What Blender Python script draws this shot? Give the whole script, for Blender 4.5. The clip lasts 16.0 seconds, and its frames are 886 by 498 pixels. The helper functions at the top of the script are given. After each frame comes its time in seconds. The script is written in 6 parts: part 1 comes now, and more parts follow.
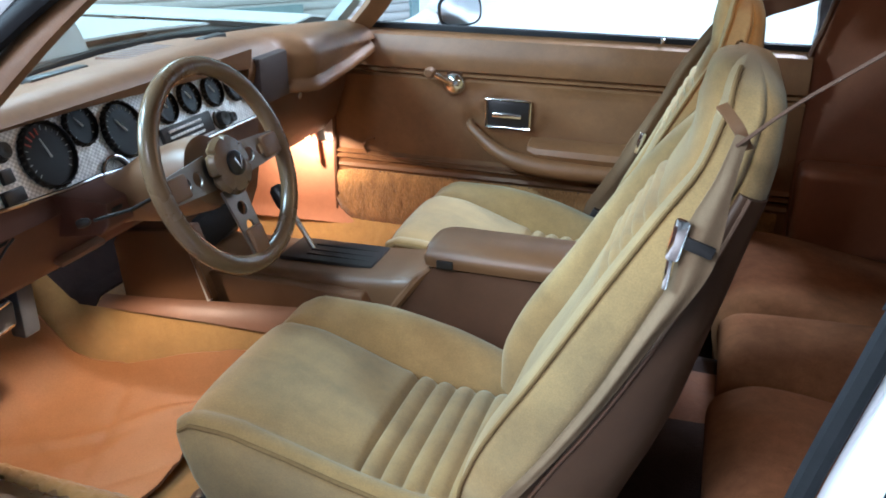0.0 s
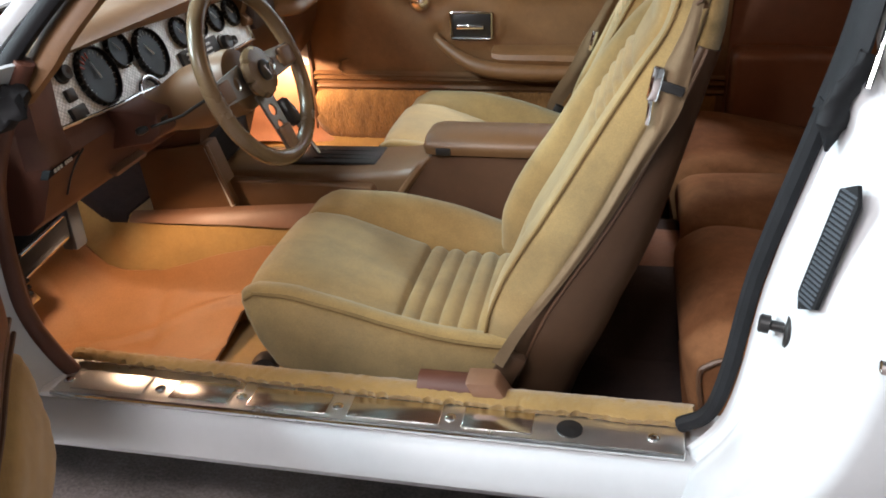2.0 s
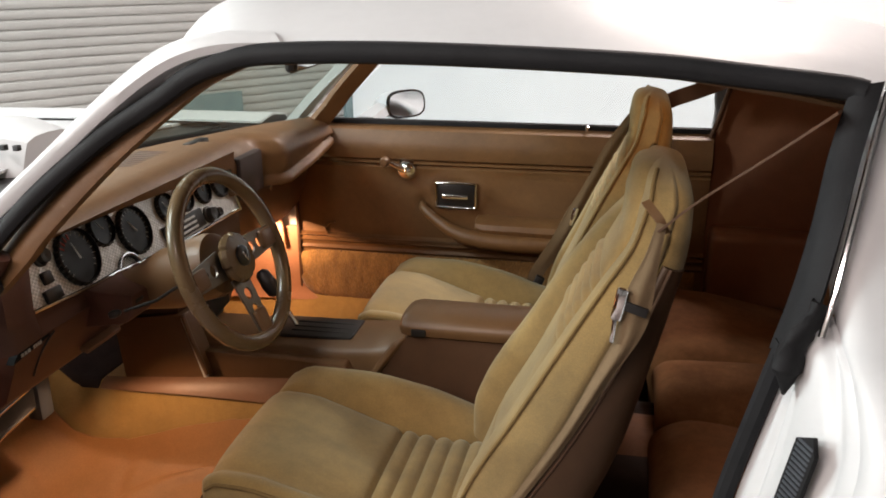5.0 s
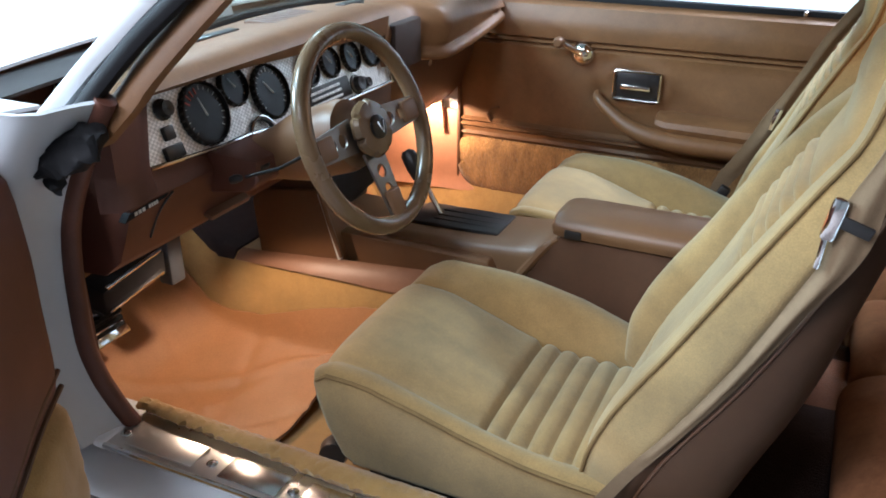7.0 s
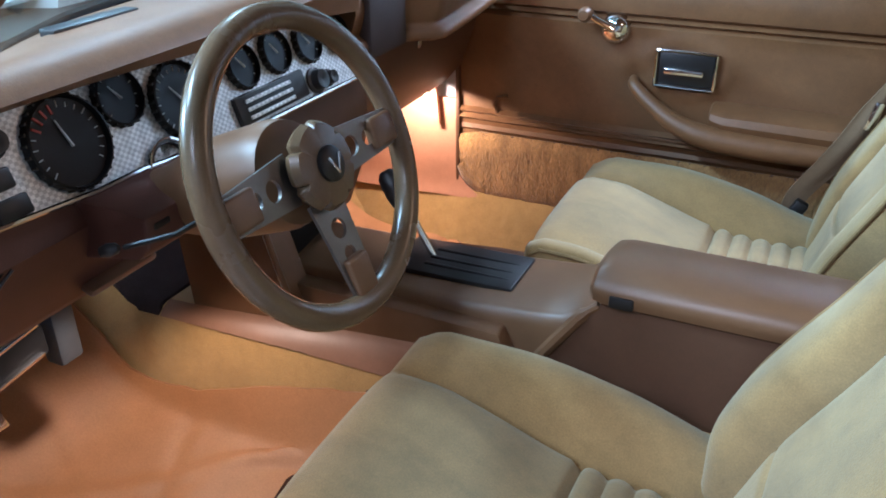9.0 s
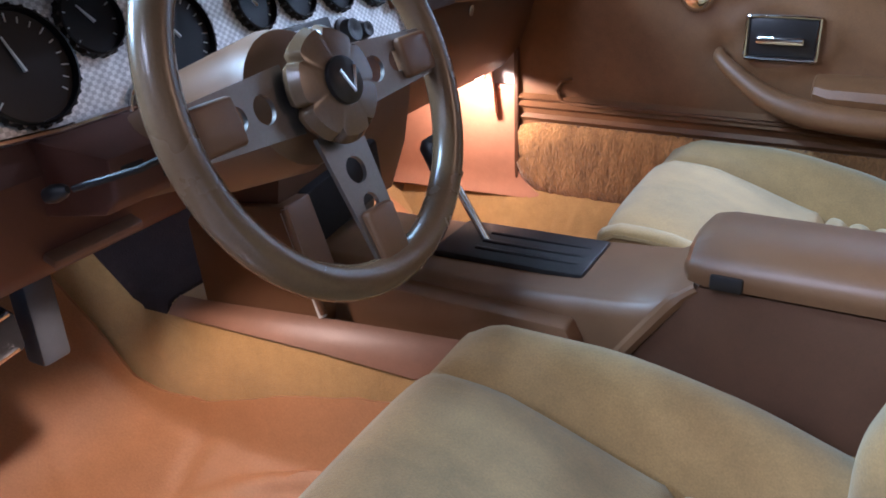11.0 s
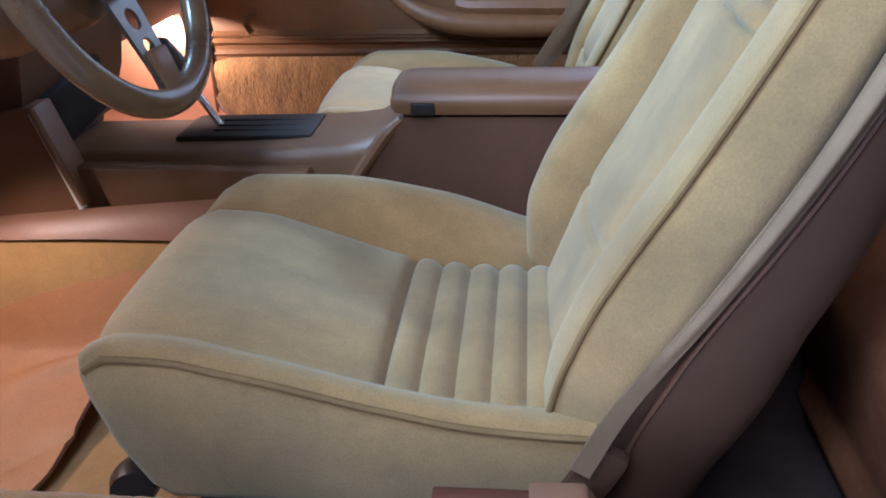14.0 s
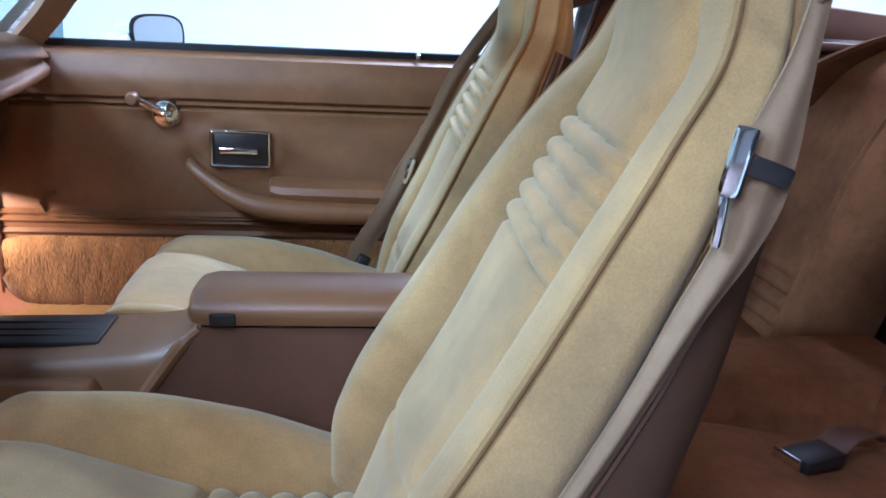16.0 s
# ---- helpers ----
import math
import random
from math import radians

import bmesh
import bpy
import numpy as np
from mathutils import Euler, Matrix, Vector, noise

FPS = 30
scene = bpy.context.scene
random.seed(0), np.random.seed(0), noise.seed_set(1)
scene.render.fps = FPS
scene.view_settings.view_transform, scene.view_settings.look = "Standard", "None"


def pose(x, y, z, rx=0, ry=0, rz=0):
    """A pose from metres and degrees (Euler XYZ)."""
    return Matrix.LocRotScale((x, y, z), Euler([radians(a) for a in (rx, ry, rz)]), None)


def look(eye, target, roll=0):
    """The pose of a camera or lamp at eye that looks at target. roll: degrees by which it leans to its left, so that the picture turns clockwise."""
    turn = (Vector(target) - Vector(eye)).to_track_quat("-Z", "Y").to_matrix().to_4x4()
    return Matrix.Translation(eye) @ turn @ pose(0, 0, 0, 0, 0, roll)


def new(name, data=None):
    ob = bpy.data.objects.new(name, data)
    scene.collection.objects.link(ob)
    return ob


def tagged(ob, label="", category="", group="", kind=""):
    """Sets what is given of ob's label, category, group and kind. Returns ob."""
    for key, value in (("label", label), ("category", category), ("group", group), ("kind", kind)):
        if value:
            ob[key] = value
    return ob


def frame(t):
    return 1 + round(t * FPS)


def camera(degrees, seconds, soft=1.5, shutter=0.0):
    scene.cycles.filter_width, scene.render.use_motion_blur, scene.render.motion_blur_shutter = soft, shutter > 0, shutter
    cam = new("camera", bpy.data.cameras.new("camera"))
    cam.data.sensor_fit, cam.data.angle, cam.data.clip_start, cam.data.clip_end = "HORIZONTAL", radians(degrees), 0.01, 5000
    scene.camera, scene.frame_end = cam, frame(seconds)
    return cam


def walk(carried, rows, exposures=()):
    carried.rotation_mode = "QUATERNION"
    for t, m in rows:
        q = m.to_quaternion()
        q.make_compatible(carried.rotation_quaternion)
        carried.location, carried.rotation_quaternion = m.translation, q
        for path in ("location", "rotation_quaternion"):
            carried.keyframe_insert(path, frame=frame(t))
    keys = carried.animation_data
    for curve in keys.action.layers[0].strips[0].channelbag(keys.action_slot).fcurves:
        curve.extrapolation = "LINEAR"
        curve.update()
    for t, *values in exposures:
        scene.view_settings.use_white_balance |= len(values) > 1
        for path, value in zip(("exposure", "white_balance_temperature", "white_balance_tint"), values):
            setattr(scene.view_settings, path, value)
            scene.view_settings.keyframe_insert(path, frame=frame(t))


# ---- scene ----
cam = camera(55.7, 16.0, soft=1.8)
PATH = [
    (0, (0.679, -1.433, 1.199), (0.123, 0.32, 0.413), 0.5),
    (0.5, (0.656, -1.54, 1.21), (0.12, 0.212, 0.408), -0.0),
    (1, (0.63, -1.647, 1.213), (0.121, 0.108, 0.4), -1.7),
    (1.5, (0.623, -1.703, 1.208), (0.17, 0.061, 0.381), -2.4),
    (2, (0.629, -1.72, 1.197), (0.225, 0.012, 0.282), -2.8),
    (2.5, (0.633, -1.735, 1.199), (0.266, -0.023, 0.232), -3.7),
    (3, (0.641, -1.726, 1.219), (0.338, 0.028, 0.307), -3.2),
    (3.5, (0.653, -1.696, 1.249), (0.367, 0.111, 0.442), -1.7),
    (4, (0.663, -1.671, 1.277), (0.387, 0.169, 0.543), -1.2),
    (4.5, (0.667, -1.67, 1.299), (0.396, 0.199, 0.64), -0.8),
    (5, (0.661, -1.67, 1.303), (0.254, 0.18, 0.664), -0.5),
    (5.2, (0.664, -1.661, 1.297), (0.136, 0.154, 0.644), -0.9),
    (7.3, (0.626, -1.43, 1.189), (-0.139, 0.201, 0.319), 0.0),
    (7.5, (0.598, -1.399, 1.18), (-0.143, 0.236, 0.297), 0.2),
    (8, (0.54, -1.295, 1.161), (-0.163, 0.333, 0.236), -0.0),
    (8.5, (0.482, -1.132, 1.149), (-0.242, 0.484, 0.219), 0.4),
    (9, (0.448, -1.032, 1.136), (-0.306, 0.568, 0.202), -0.5),
    (9.2, (0.436, -1.017, 1.137), (-0.308, 0.586, 0.2), -1.5),
    (11.3, (0.387, -0.878, 0.928), (-0.526, 0.707, 0.12), -2.4),
    (11.5, (0.386, -0.899, 0.912), (-0.465, 0.736, 0.135), -1.4),
    (12, (0.373, -0.983, 0.912), (-0.319, 0.745, 0.18), -2.7),
    (12.5, (0.385, -1.068, 0.912), (-0.133, 0.72, 0.182), -1.9),
    (13, (0.389, -1.122, 0.906), (0.042, 0.7, 0.158), -1.3),
    (13.5, (0.387, -1.157, 0.885), (0.119, 0.649, 0.071), -1.7),
    (14, (0.399, -1.176, 0.892), (0.209, 0.613, 0.019), -1.8),
    (14.5, (0.407, -1.202, 0.897), (0.307, 0.584, 0.002), -1.6),
    (15, (0.423, -1.165, 0.918), (0.45, 0.696, 0.186), 0.9),
    (15.5, (0.429, -1.131, 0.935), (0.587, 0.767, 0.324), 2.4),
    (16, (0.424, -1.111, 0.953), (0.638, 0.804, 0.415), 2.7),
]
EXPOSURES = [(0, .21, 5450, 9), (1, .31, 5850, 11), (1.7, 0.23, 6500, 14), (2.5, -.16, 7100, 16), (3.5, -.37, 7600, 17), (4.5, -.60, 7900, 20), (5.2, -.69, 7900, 22), (7.3, 0.15, 5450, 11), (9, 0.06, 4950, 10), (11.5, .04, 5000, 20), (13, .0, 5050, 20), (14.5, .0, 4950, 19), (16, .03, 5020, 19)]
walk(cam, [(t, look(eye, target, roll)) for t, eye, target, roll in PATH], EXPOSURES)

# ---- light and world ----
world = bpy.data.worlds.new("world")
world.use_nodes = True
scene.world = world
world.node_tree.nodes["Background"].inputs[0].default_value = (0.62, 0.68, 0.75, 1)
world.node_tree.nodes["Background"].inputs[1].default_value = 0.12


def lamp(name, kind, m, power, colour, size=0.1, size_y=None):
    data = bpy.data.lights.new(name, kind)
    data.energy, data.color = power, colour
    if kind == "AREA":
        data.size = size
        if size_y:
            data.shape, data.size_y = "RECTANGLE", size_y
    else:
        data.shadow_soft_size = size
    ob = new(name, data)
    ob.matrix_world = m
    return ob


# the garage stands at an angle to the car: s runs along the shutter, p away from it
S_DIR, P_DIR = Vector((0.61, 0.79, 0)).normalized(), Vector((0.79, -0.61, 0)).normalized()
CORNER = Vector((-1.365, 4.336, 0))
ROOM_TURN = math.degrees(math.atan2(P_DIR.y, P_DIR.x))


def room(a, b, z):
    """A place in the garage: a metres along the shutter from the corner, b metres away from it."""
    return CORNER - S_DIR * a + P_DIR * b + Vector((0, 0, z))


# unseen lamps, placed and powered to light the car; cooler before the bonnet
NEUTRAL, COOL = (0.98, 0.97, 1.0), (0.69, 0.91, 0.99)
LIGHTS = [(0.0, -2.6, 62, NEUTRAL), (-1.5, -3.2, 85, NEUTRAL), (-3.0, -4.0, 230, NEUTRAL), (-2.1, -1.1, 180, COOL), (-5.2, -2.2, 1050, COOL), (1.2, 2.1, 175, NEUTRAL), (-2.3, 1.9, 60, COOL)]
for x, y, power, tone in LIGHTS:
    lamp("unseen_tube_light", "AREA", pose(x, y, 2.97, 0, 0, ROOM_TURN), power, tone, 1.2, 0.25)


def footwell_lamp(name, at, aim, power, cone, blend):
    """A courtesy lamp under the dash, in a cup that is open downwards."""
    data = bpy.data.lights.new(name, "SPOT")
    data.energy, data.color, data.shadow_soft_size = power, (1.0, 0.68, 0.44), 0.012
    data.spot_size, data.spot_blend = radians(cone), blend
    new(name, data).matrix_world = look(at, Vector(at) + Vector(aim))


footwell_lamp("passenger_courtesy_light", (-0.385, 0.585, 0.552), (-0.1, 0.2, -1.0), 7.5, 165, 0.06)
footwell_lamp("driver_courtesy_light", (-0.36, -0.34, 0.590), (0.42, -0.28, -1.0), 5.3, 146, 0.5)
lamp("dome_light", "POINT", pose(0.72, 0.0, 1.175), 2.4, (1.0, 0.60, 0.32), 0.03)


# ---- materials ----
def material(name, colour, rough=0.5, metal=0.0, vary=0.12, scale=8.0, fine=300.0, bump=0.1, colour2=None, sheen=0.0, coat=0.0, spec=None, dist=0.002):
    """Two scales of noise vary the colour and the gloss; the finer one gives the relief."""
    m = bpy.data.materials.new(name)
    m.use_nodes = True
    nt = m.node_tree
    n, link = nt.nodes, nt.links.new
    b = n["Principled BSDF"]
    tc = n.new("ShaderNodeTexCoord")
    big, small = n.new("ShaderNodeTexNoise"), n.new("ShaderNodeTexNoise")
    big.inputs["Scale"].default_value, small.inputs["Scale"].default_value = scale, fine
    big.inputs["Detail"].default_value, small.inputs["Detail"].default_value = 5.0, 3.0
    for t in (big, small):
        link(tc.outputs["Object"], t.inputs["Vector"])
    mid = n.new("ShaderNodeTexNoise")
    mid.inputs["Scale"].default_value, mid.inputs["Detail"].default_value, mid.inputs["Roughness"].default_value = scale * 7, 6.0, 0.7
    link(tc.outputs["Object"], mid.inputs["Vector"])
    mix = n.new("ShaderNodeMixRGB")
    c2 = colour2 or tuple(c * (1 - 2.2 * vary) for c in colour)
    ramp = n.new("ShaderNodeMapRange")
    ramp.inputs[1].default_value, ramp.inputs[2].default_value = 0.36, 0.66
    link(big.outputs["Fac"], ramp.inputs[0])
    link(ramp.outputs[0], mix.inputs["Fac"])
    mix.inputs["Color1"].default_value, mix.inputs["Color2"].default_value = (*colour, 1), (*c2, 1)
    grain = n.new("ShaderNodeMixRGB")
    grain.blend_type = "OVERLAY"
    grain.inputs["Fac"].default_value = min(1.0, vary * 2.5)
    link(mix.outputs[0], grain.inputs["Color1"])
    link(small.outputs["Fac"], grain.inputs["Color2"])
    mott = n.new("ShaderNodeMixRGB")
    mott.blend_type = "OVERLAY"
    mott.inputs["Fac"].default_value = min(1.0, vary * 2.5)
    link(grain.outputs[0], mott.inputs["Color1"])
    link(mid.outputs["Fac"], mott.inputs["Color2"])
    link(mott.outputs[0], b.inputs["Base Color"])
    rr = n.new("ShaderNodeMapRange")
    rr.inputs[3].default_value, rr.inputs[4].default_value = max(0.02, rough - 0.08), min(1.0, rough + 0.08)
    link(big.outputs["Fac"], rr.inputs[0])
    link(rr.outputs[0], b.inputs["Roughness"])
    b.inputs["Metallic"].default_value = metal
    b.inputs["Sheen Weight"].default_value = sheen
    b.inputs["Coat Weight"].default_value = coat
    if spec is not None:
        b.inputs["Specular IOR Level"].default_value = spec
    if bump:
        bn = n.new("ShaderNodeBump")
        bn.inputs["Strength"].default_value, bn.inputs["Distance"].default_value = bump, dist
        link(small.outputs["Fac"], bn.inputs["Height"])
        link(bn.outputs[0], b.inputs["Normal"])
    return m


def glowing(name, colour, strength):
    m = bpy.data.materials.new(name)
    m.use_nodes = True
    b = m.node_tree.nodes["Principled BSDF"]
    b.inputs["Base Color"].default_value = (*colour, 1)
    b.inputs["Emission Color"].default_value = (*colour, 1)
    b.inputs["Emission Strength"].default_value = strength
    return m


def clear_glass(name, tint, gloss):
    m = bpy.data.materials.new(name)
    m.use_nodes = True
    nt = m.node_tree
    nt.nodes.clear()
    out, mix = nt.nodes.new("ShaderNodeOutputMaterial"), nt.nodes.new("ShaderNodeMixShader")
    tr, gl, fr = nt.nodes.new("ShaderNodeBsdfTransparent"), nt.nodes.new("ShaderNodeBsdfGlossy"), nt.nodes.new("ShaderNodeLayerWeight")
    power, scale = nt.nodes.new("ShaderNodeMath"), nt.nodes.new("ShaderNodeMath")
    power.operation, scale.operation = "POWER", "MULTIPLY_ADD"
    power.inputs[1].default_value, scale.inputs[1].default_value, scale.inputs[2].default_value = 5.0, 0.4, 0.03
    tr.inputs[0].default_value = (*tint, 1)
    gl.inputs["Roughness"].default_value = gloss
    fr.inputs[0].default_value = 0.5
    nt.links.new(fr.outputs["Facing"], power.inputs[0])
    nt.links.new(power.outputs[0], scale.inputs[0])
    nt.links.new(scale.outputs[0], mix.inputs[0])
    nt.links.new(tr.outputs[0], mix.inputs[1])
    nt.links.new(gl.outputs[0], mix.inputs[2])
    nt.links.new(mix.outputs[0], out.inputs[0])
    return m


VELOUR = material("gold_velour", (0.298, 0.186, 0.060), 0.92, vary=0.12, scale=5.5, fine=480, bump=0.5, sheen=0.27, dist=0.0010)
# brushed nap: soft streaks where the pile lies another way
nt = VELOUR.node_tree
coords, mapping, streak, span, nap = (nt.nodes.new("ShaderNode" + k) for k in ("TexCoord", "Mapping", "TexNoise", "MapRange", "MixRGB"))
mapping.inputs["Rotation"].default_value = (0.3, 0.5, 0.7)
mapping.inputs["Scale"].default_value = (6.0, 13.0, 7.0)
streak.inputs["Scale"].default_value, streak.inputs["Detail"].default_value, streak.inputs["Distortion"].default_value = 1.0, 5.0, 0.8
span.inputs[1].default_value, span.inputs[2].default_value, span.inputs[3].default_value, span.inputs[4].default_value = 0.30, 0.72, 0.82, 1.12
nap.blend_type = "MULTIPLY"
nap.inputs["Fac"].default_value = 1.0
shader = nt.nodes["Principled BSDF"]
shader.inputs["Sheen Roughness"].default_value, shader.inputs["Sheen Tint"].default_value = 0.65, (0.84, 1.0, 0.84, 1)
old = shader.inputs["Base Color"].links[0].from_socket
nt.links.new(coords.outputs["Object"], mapping.inputs["Vector"])
nt.links.new(mapping.outputs[0], streak.inputs["Vector"])
nt.links.new(streak.outputs["Fac"], span.inputs[0])
nt.links.new(old, nap.inputs["Color1"])
nt.links.new(span.outputs[0], nap.inputs["Color2"])
nt.links.new(nap.outputs[0], shader.inputs["Base Color"])
PIPING = material("seat_piping", (0.200, 0.128, 0.046), 0.92, vary=0.08, scale=20, fine=600, bump=0.1)
VINYL = material("camel_vinyl", (0.165, 0.080, 0.031), 0.48, vary=0.10, scale=7, fine=520, bump=0.35, dist=0.0010)
PLASTIC = material("tan_plastic", (0.155, 0.080, 0.036), 0.42, vary=0.06, scale=5, fine=900, bump=0.12, dist=0.0006)
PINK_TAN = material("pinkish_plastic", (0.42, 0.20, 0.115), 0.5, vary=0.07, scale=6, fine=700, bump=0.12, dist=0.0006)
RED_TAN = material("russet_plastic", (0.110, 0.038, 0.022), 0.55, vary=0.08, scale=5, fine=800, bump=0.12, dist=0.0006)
RIM = material("wheel_rim_plastic", (0.128, 0.080, 0.041), 0.26, vary=0.05, scale=12, fine=400, bump=0.12, dist=0.0008)
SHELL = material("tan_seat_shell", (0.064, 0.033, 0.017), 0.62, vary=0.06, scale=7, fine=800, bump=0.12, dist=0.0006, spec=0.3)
COVER = material("russet_cover_plastic", (0.225, 0.115, 0.065), 0.45, vary=0.06, scale=7, fine=800, bump=0.12, dist=0.0006)
QUARTER = material("russet_quarter_plastic", (0.20, 0.083, 0.043), 0.38, vary=0.08, scale=5, fine=800, bump=0.12, dist=0.0006)
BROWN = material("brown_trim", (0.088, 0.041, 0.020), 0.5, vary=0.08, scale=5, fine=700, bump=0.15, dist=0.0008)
MAT = material("orange_leather_mat", (0.390, 0.186, 0.072), 0.58, vary=0.075, scale=2.5, fine=320, bump=0.22, dist=0.0015)
CARPET = material("gold_carpet", (0.368, 0.22, 0.068), 0.95, vary=0.10, scale=6, fine=520, bump=0.5, sheen=0.3, dist=0.003)
SHAG = material("door_carpet", (0.34, 0.178, 0.055), 0.95, vary=0.18, scale=22, fine=260, bump=0.9, sheen=0.3, dist=0.005)
# its pile hangs in upright strands
nt = SHAG.node_tree
mapping = nt.nodes.new("ShaderNodeMapping")
mapping.inputs["Scale"].default_value = (1.0, 1.0, 0.40)
nt.links.new(next(n for n in nt.nodes if n.bl_idname == "ShaderNodeTexCoord").outputs["Object"], mapping.inputs["Vector"])
for n in [n for n in nt.nodes if n.bl_idname == "ShaderNodeTexNoise"]:
    nt.links.new(mapping.outputs[0], n.inputs["Vector"])
SLATE = material("slate_plastic", (0.055, 0.066, 0.080), 0.45, vary=0.08, scale=10, fine=600, bump=0.08)
RECESS = material("dark_recess", (0.035, 0.021, 0.018), 0.6, vary=0.08, scale=6, fine=500, bump=0.15)
# carpet lying in shade: the darkness is put into its colour
SHADED_CARPET = material("rear_carpet", (0.030, 0.017, 0.015), 0.95, vary=0.18, scale=10, fine=400, bump=0.8, dist=0.004)
WHITE = material("white_paint", (0.53, 0.545, 0.56), 0.44, vary=0.015, scale=3, fine=60, bump=0.0, coat=0.06)
RUBBER = material("black_rubber", (0.009, 0.0095, 0.011), 0.75, vary=0.1, scale=20, fine=500, bump=0.15, spec=0.25)
BLACK = material("black_plastic", (0.014, 0.013, 0.013), 0.4, vary=0.08, scale=10, fine=600, bump=0.08)
CHROME = material("chrome", (0.82, 0.82, 0.82), 0.09, metal=1.0, vary=0.02, scale=8, fine=200, bump=0.0)
SPOKE = material("brushed_spoke", (0.19, 0.175, 0.16), 0.38, metal=0.9, vary=0.05, scale=12, fine=500, bump=0.05)
STEEL = material("brushed_sill", (0.84, 0.83, 0.81), 0.30, metal=0.96, vary=0.05, scale=12, fine=500, bump=0.05)
POLISHED = material("polished_sill", (0.82, 0.81, 0.80), 0.20, metal=1.0, vary=0.05, scale=12, fine=500, bump=0.04)
SILVER = material("engine_turned_aluminium", (0.86, 0.86, 0.84), 0.36, metal=0.4, vary=0.12, scale=90, fine=420, bump=0.5, dist=0.001)
nt = SILVER.node_tree
coords, mapping, check, blend = nt.nodes.new("ShaderNodeTexCoord"), nt.nodes.new("ShaderNodeMapping"), nt.nodes.new("ShaderNodeTexChecker"), nt.nodes.new("ShaderNodeMixRGB")
mapping.inputs["Scale"].default_value = (0.0, 200.0, 260.0)
check.inputs["Scale"].default_value = 1.0
check.inputs["Color1"].default_value, check.inputs["Color2"].default_value = (1.0, 1.0, 1.0, 1), (0.66, 0.66, 0.66, 1)
blend.blend_type = "MULTIPLY"
blend.inputs["Fac"].default_value = 1.0
shader = nt.nodes["Principled BSDF"]
old = shader.inputs["Base Color"].links[0].from_socket
nt.links.new(coords.outputs["Object"], mapping.inputs["Vector"])
nt.links.new(mapping.outputs[0], check.inputs["Vector"])
nt.links.new(old, blend.inputs["Color1"])
nt.links.new(check.outputs["Color"], blend.inputs["Color2"])
nt.links.new(blend.outputs[0], shader.inputs["Base Color"])
DIAL = material("gauge_face", (0.007, 0.007, 0.008), 0.3, vary=0.05, scale=10, fine=200, bump=0.0, spec=0.25)
MARK = material("gauge_marking", (0.55, 0.55, 0.52), 0.6, vary=0.03, bump=0.0)
RED = material("red_marking", (0.5, 0.08, 0.06), 0.6, vary=0.03, bump=0.0)
WEB = material("belt_webbing", (0.185, 0.128, 0.075), 0.9, vary=0.08, scale=10, fine=900, bump=0.3, dist=0.0008, spec=0.2)
# for the unseen walls and ceiling, grey so that they bounce less light
DULL = material("dull_wall", (0.22, 0.22, 0.22), 0.85, vary=0.05, scale=1.5, fine=100, bump=0.1)
WALL = material("white_wall", (0.86, 0.88, 0.90), 0.8, vary=0.02, scale=1.2, fine=120, bump=0.08)
SHUTTER = material("grey_shutter", (0.40, 0.40, 0.39), 0.55, vary=0.03, scale=2, fine=80, bump=0.05)
GROUND = material("garage_floor", (0.33, 0.275, 0.26), 0.85, vary=0.18, scale=5, fine=140, bump=0.5, dist=0.004)
TEAL = material("teal_panel", (0.16, 0.24, 0.25), 0.5, vary=0.04)
BULB = glowing("lamp_bulb", (1.0, 0.66, 0.40), 12)
TUBE = glowing("tube_light", (0.92, 0.97, 1.0), 6)
GLASS = clear_glass("windscreen_glass", (0.80, 0.86, 0.83), 0.02)
SIDE_GLASS = clear_glass("side_glass", (0.92, 0.95, 0.96), 0.02)
MIRROR = material("mirror", (0.85, 0.87, 0.88), 0.03, metal=1.0, vary=0.0, bump=0.0)


# ---- builders ----
def thing(name, at, label, category, group="", kind=""):
    ob = new(name)
    ob.empty_display_size = 0.05
    ob.location = at
    return tagged(ob, label, category, group, kind)


def part(name, bm, mat, parent=None, label="", sharp=40):
    """Links a bmesh, in world metres, as one mesh object under a thing or a part."""
    bmesh.ops.recalc_face_normals(bm, faces=bm.faces)
    me = bpy.data.meshes.new(name)
    bm.to_mesh(me)
    bm.free()
    for p in me.polygons:
        p.use_smooth = True
    me.set_sharp_from_angle(angle=radians(sharp))
    me.materials.append(mat)
    ob = new(name, me)
    if parent is not None:
        bpy.context.view_layer.update()
        ob.parent = parent
        ob.matrix_parent_inverse = parent.matrix_world.inverted()
    if label:
        ob["label"] = label
    return ob


def single(name, bm, mat, label, category, group="", kind="", sharp=40):
    return tagged(part(name, bm, mat, None, "", sharp), label, category, group, kind)


def loft(rings, closed=True, caps=True, bm=None):
    bm = bm or bmesh.new()
    rows = [[bm.verts.new(p) for p in r] for r in rings]
    n = len(rows[0])
    for a, b in zip(rows, rows[1:]):
        for i in range(n if closed else n - 1):
            j = (i + 1) % n
            bm.faces.new((a[i], a[j], b[j], b[i]))
    if caps and closed:
        bm.faces.new(rows[0][::-1])
        bm.faces.new(rows[-1])
    return bm


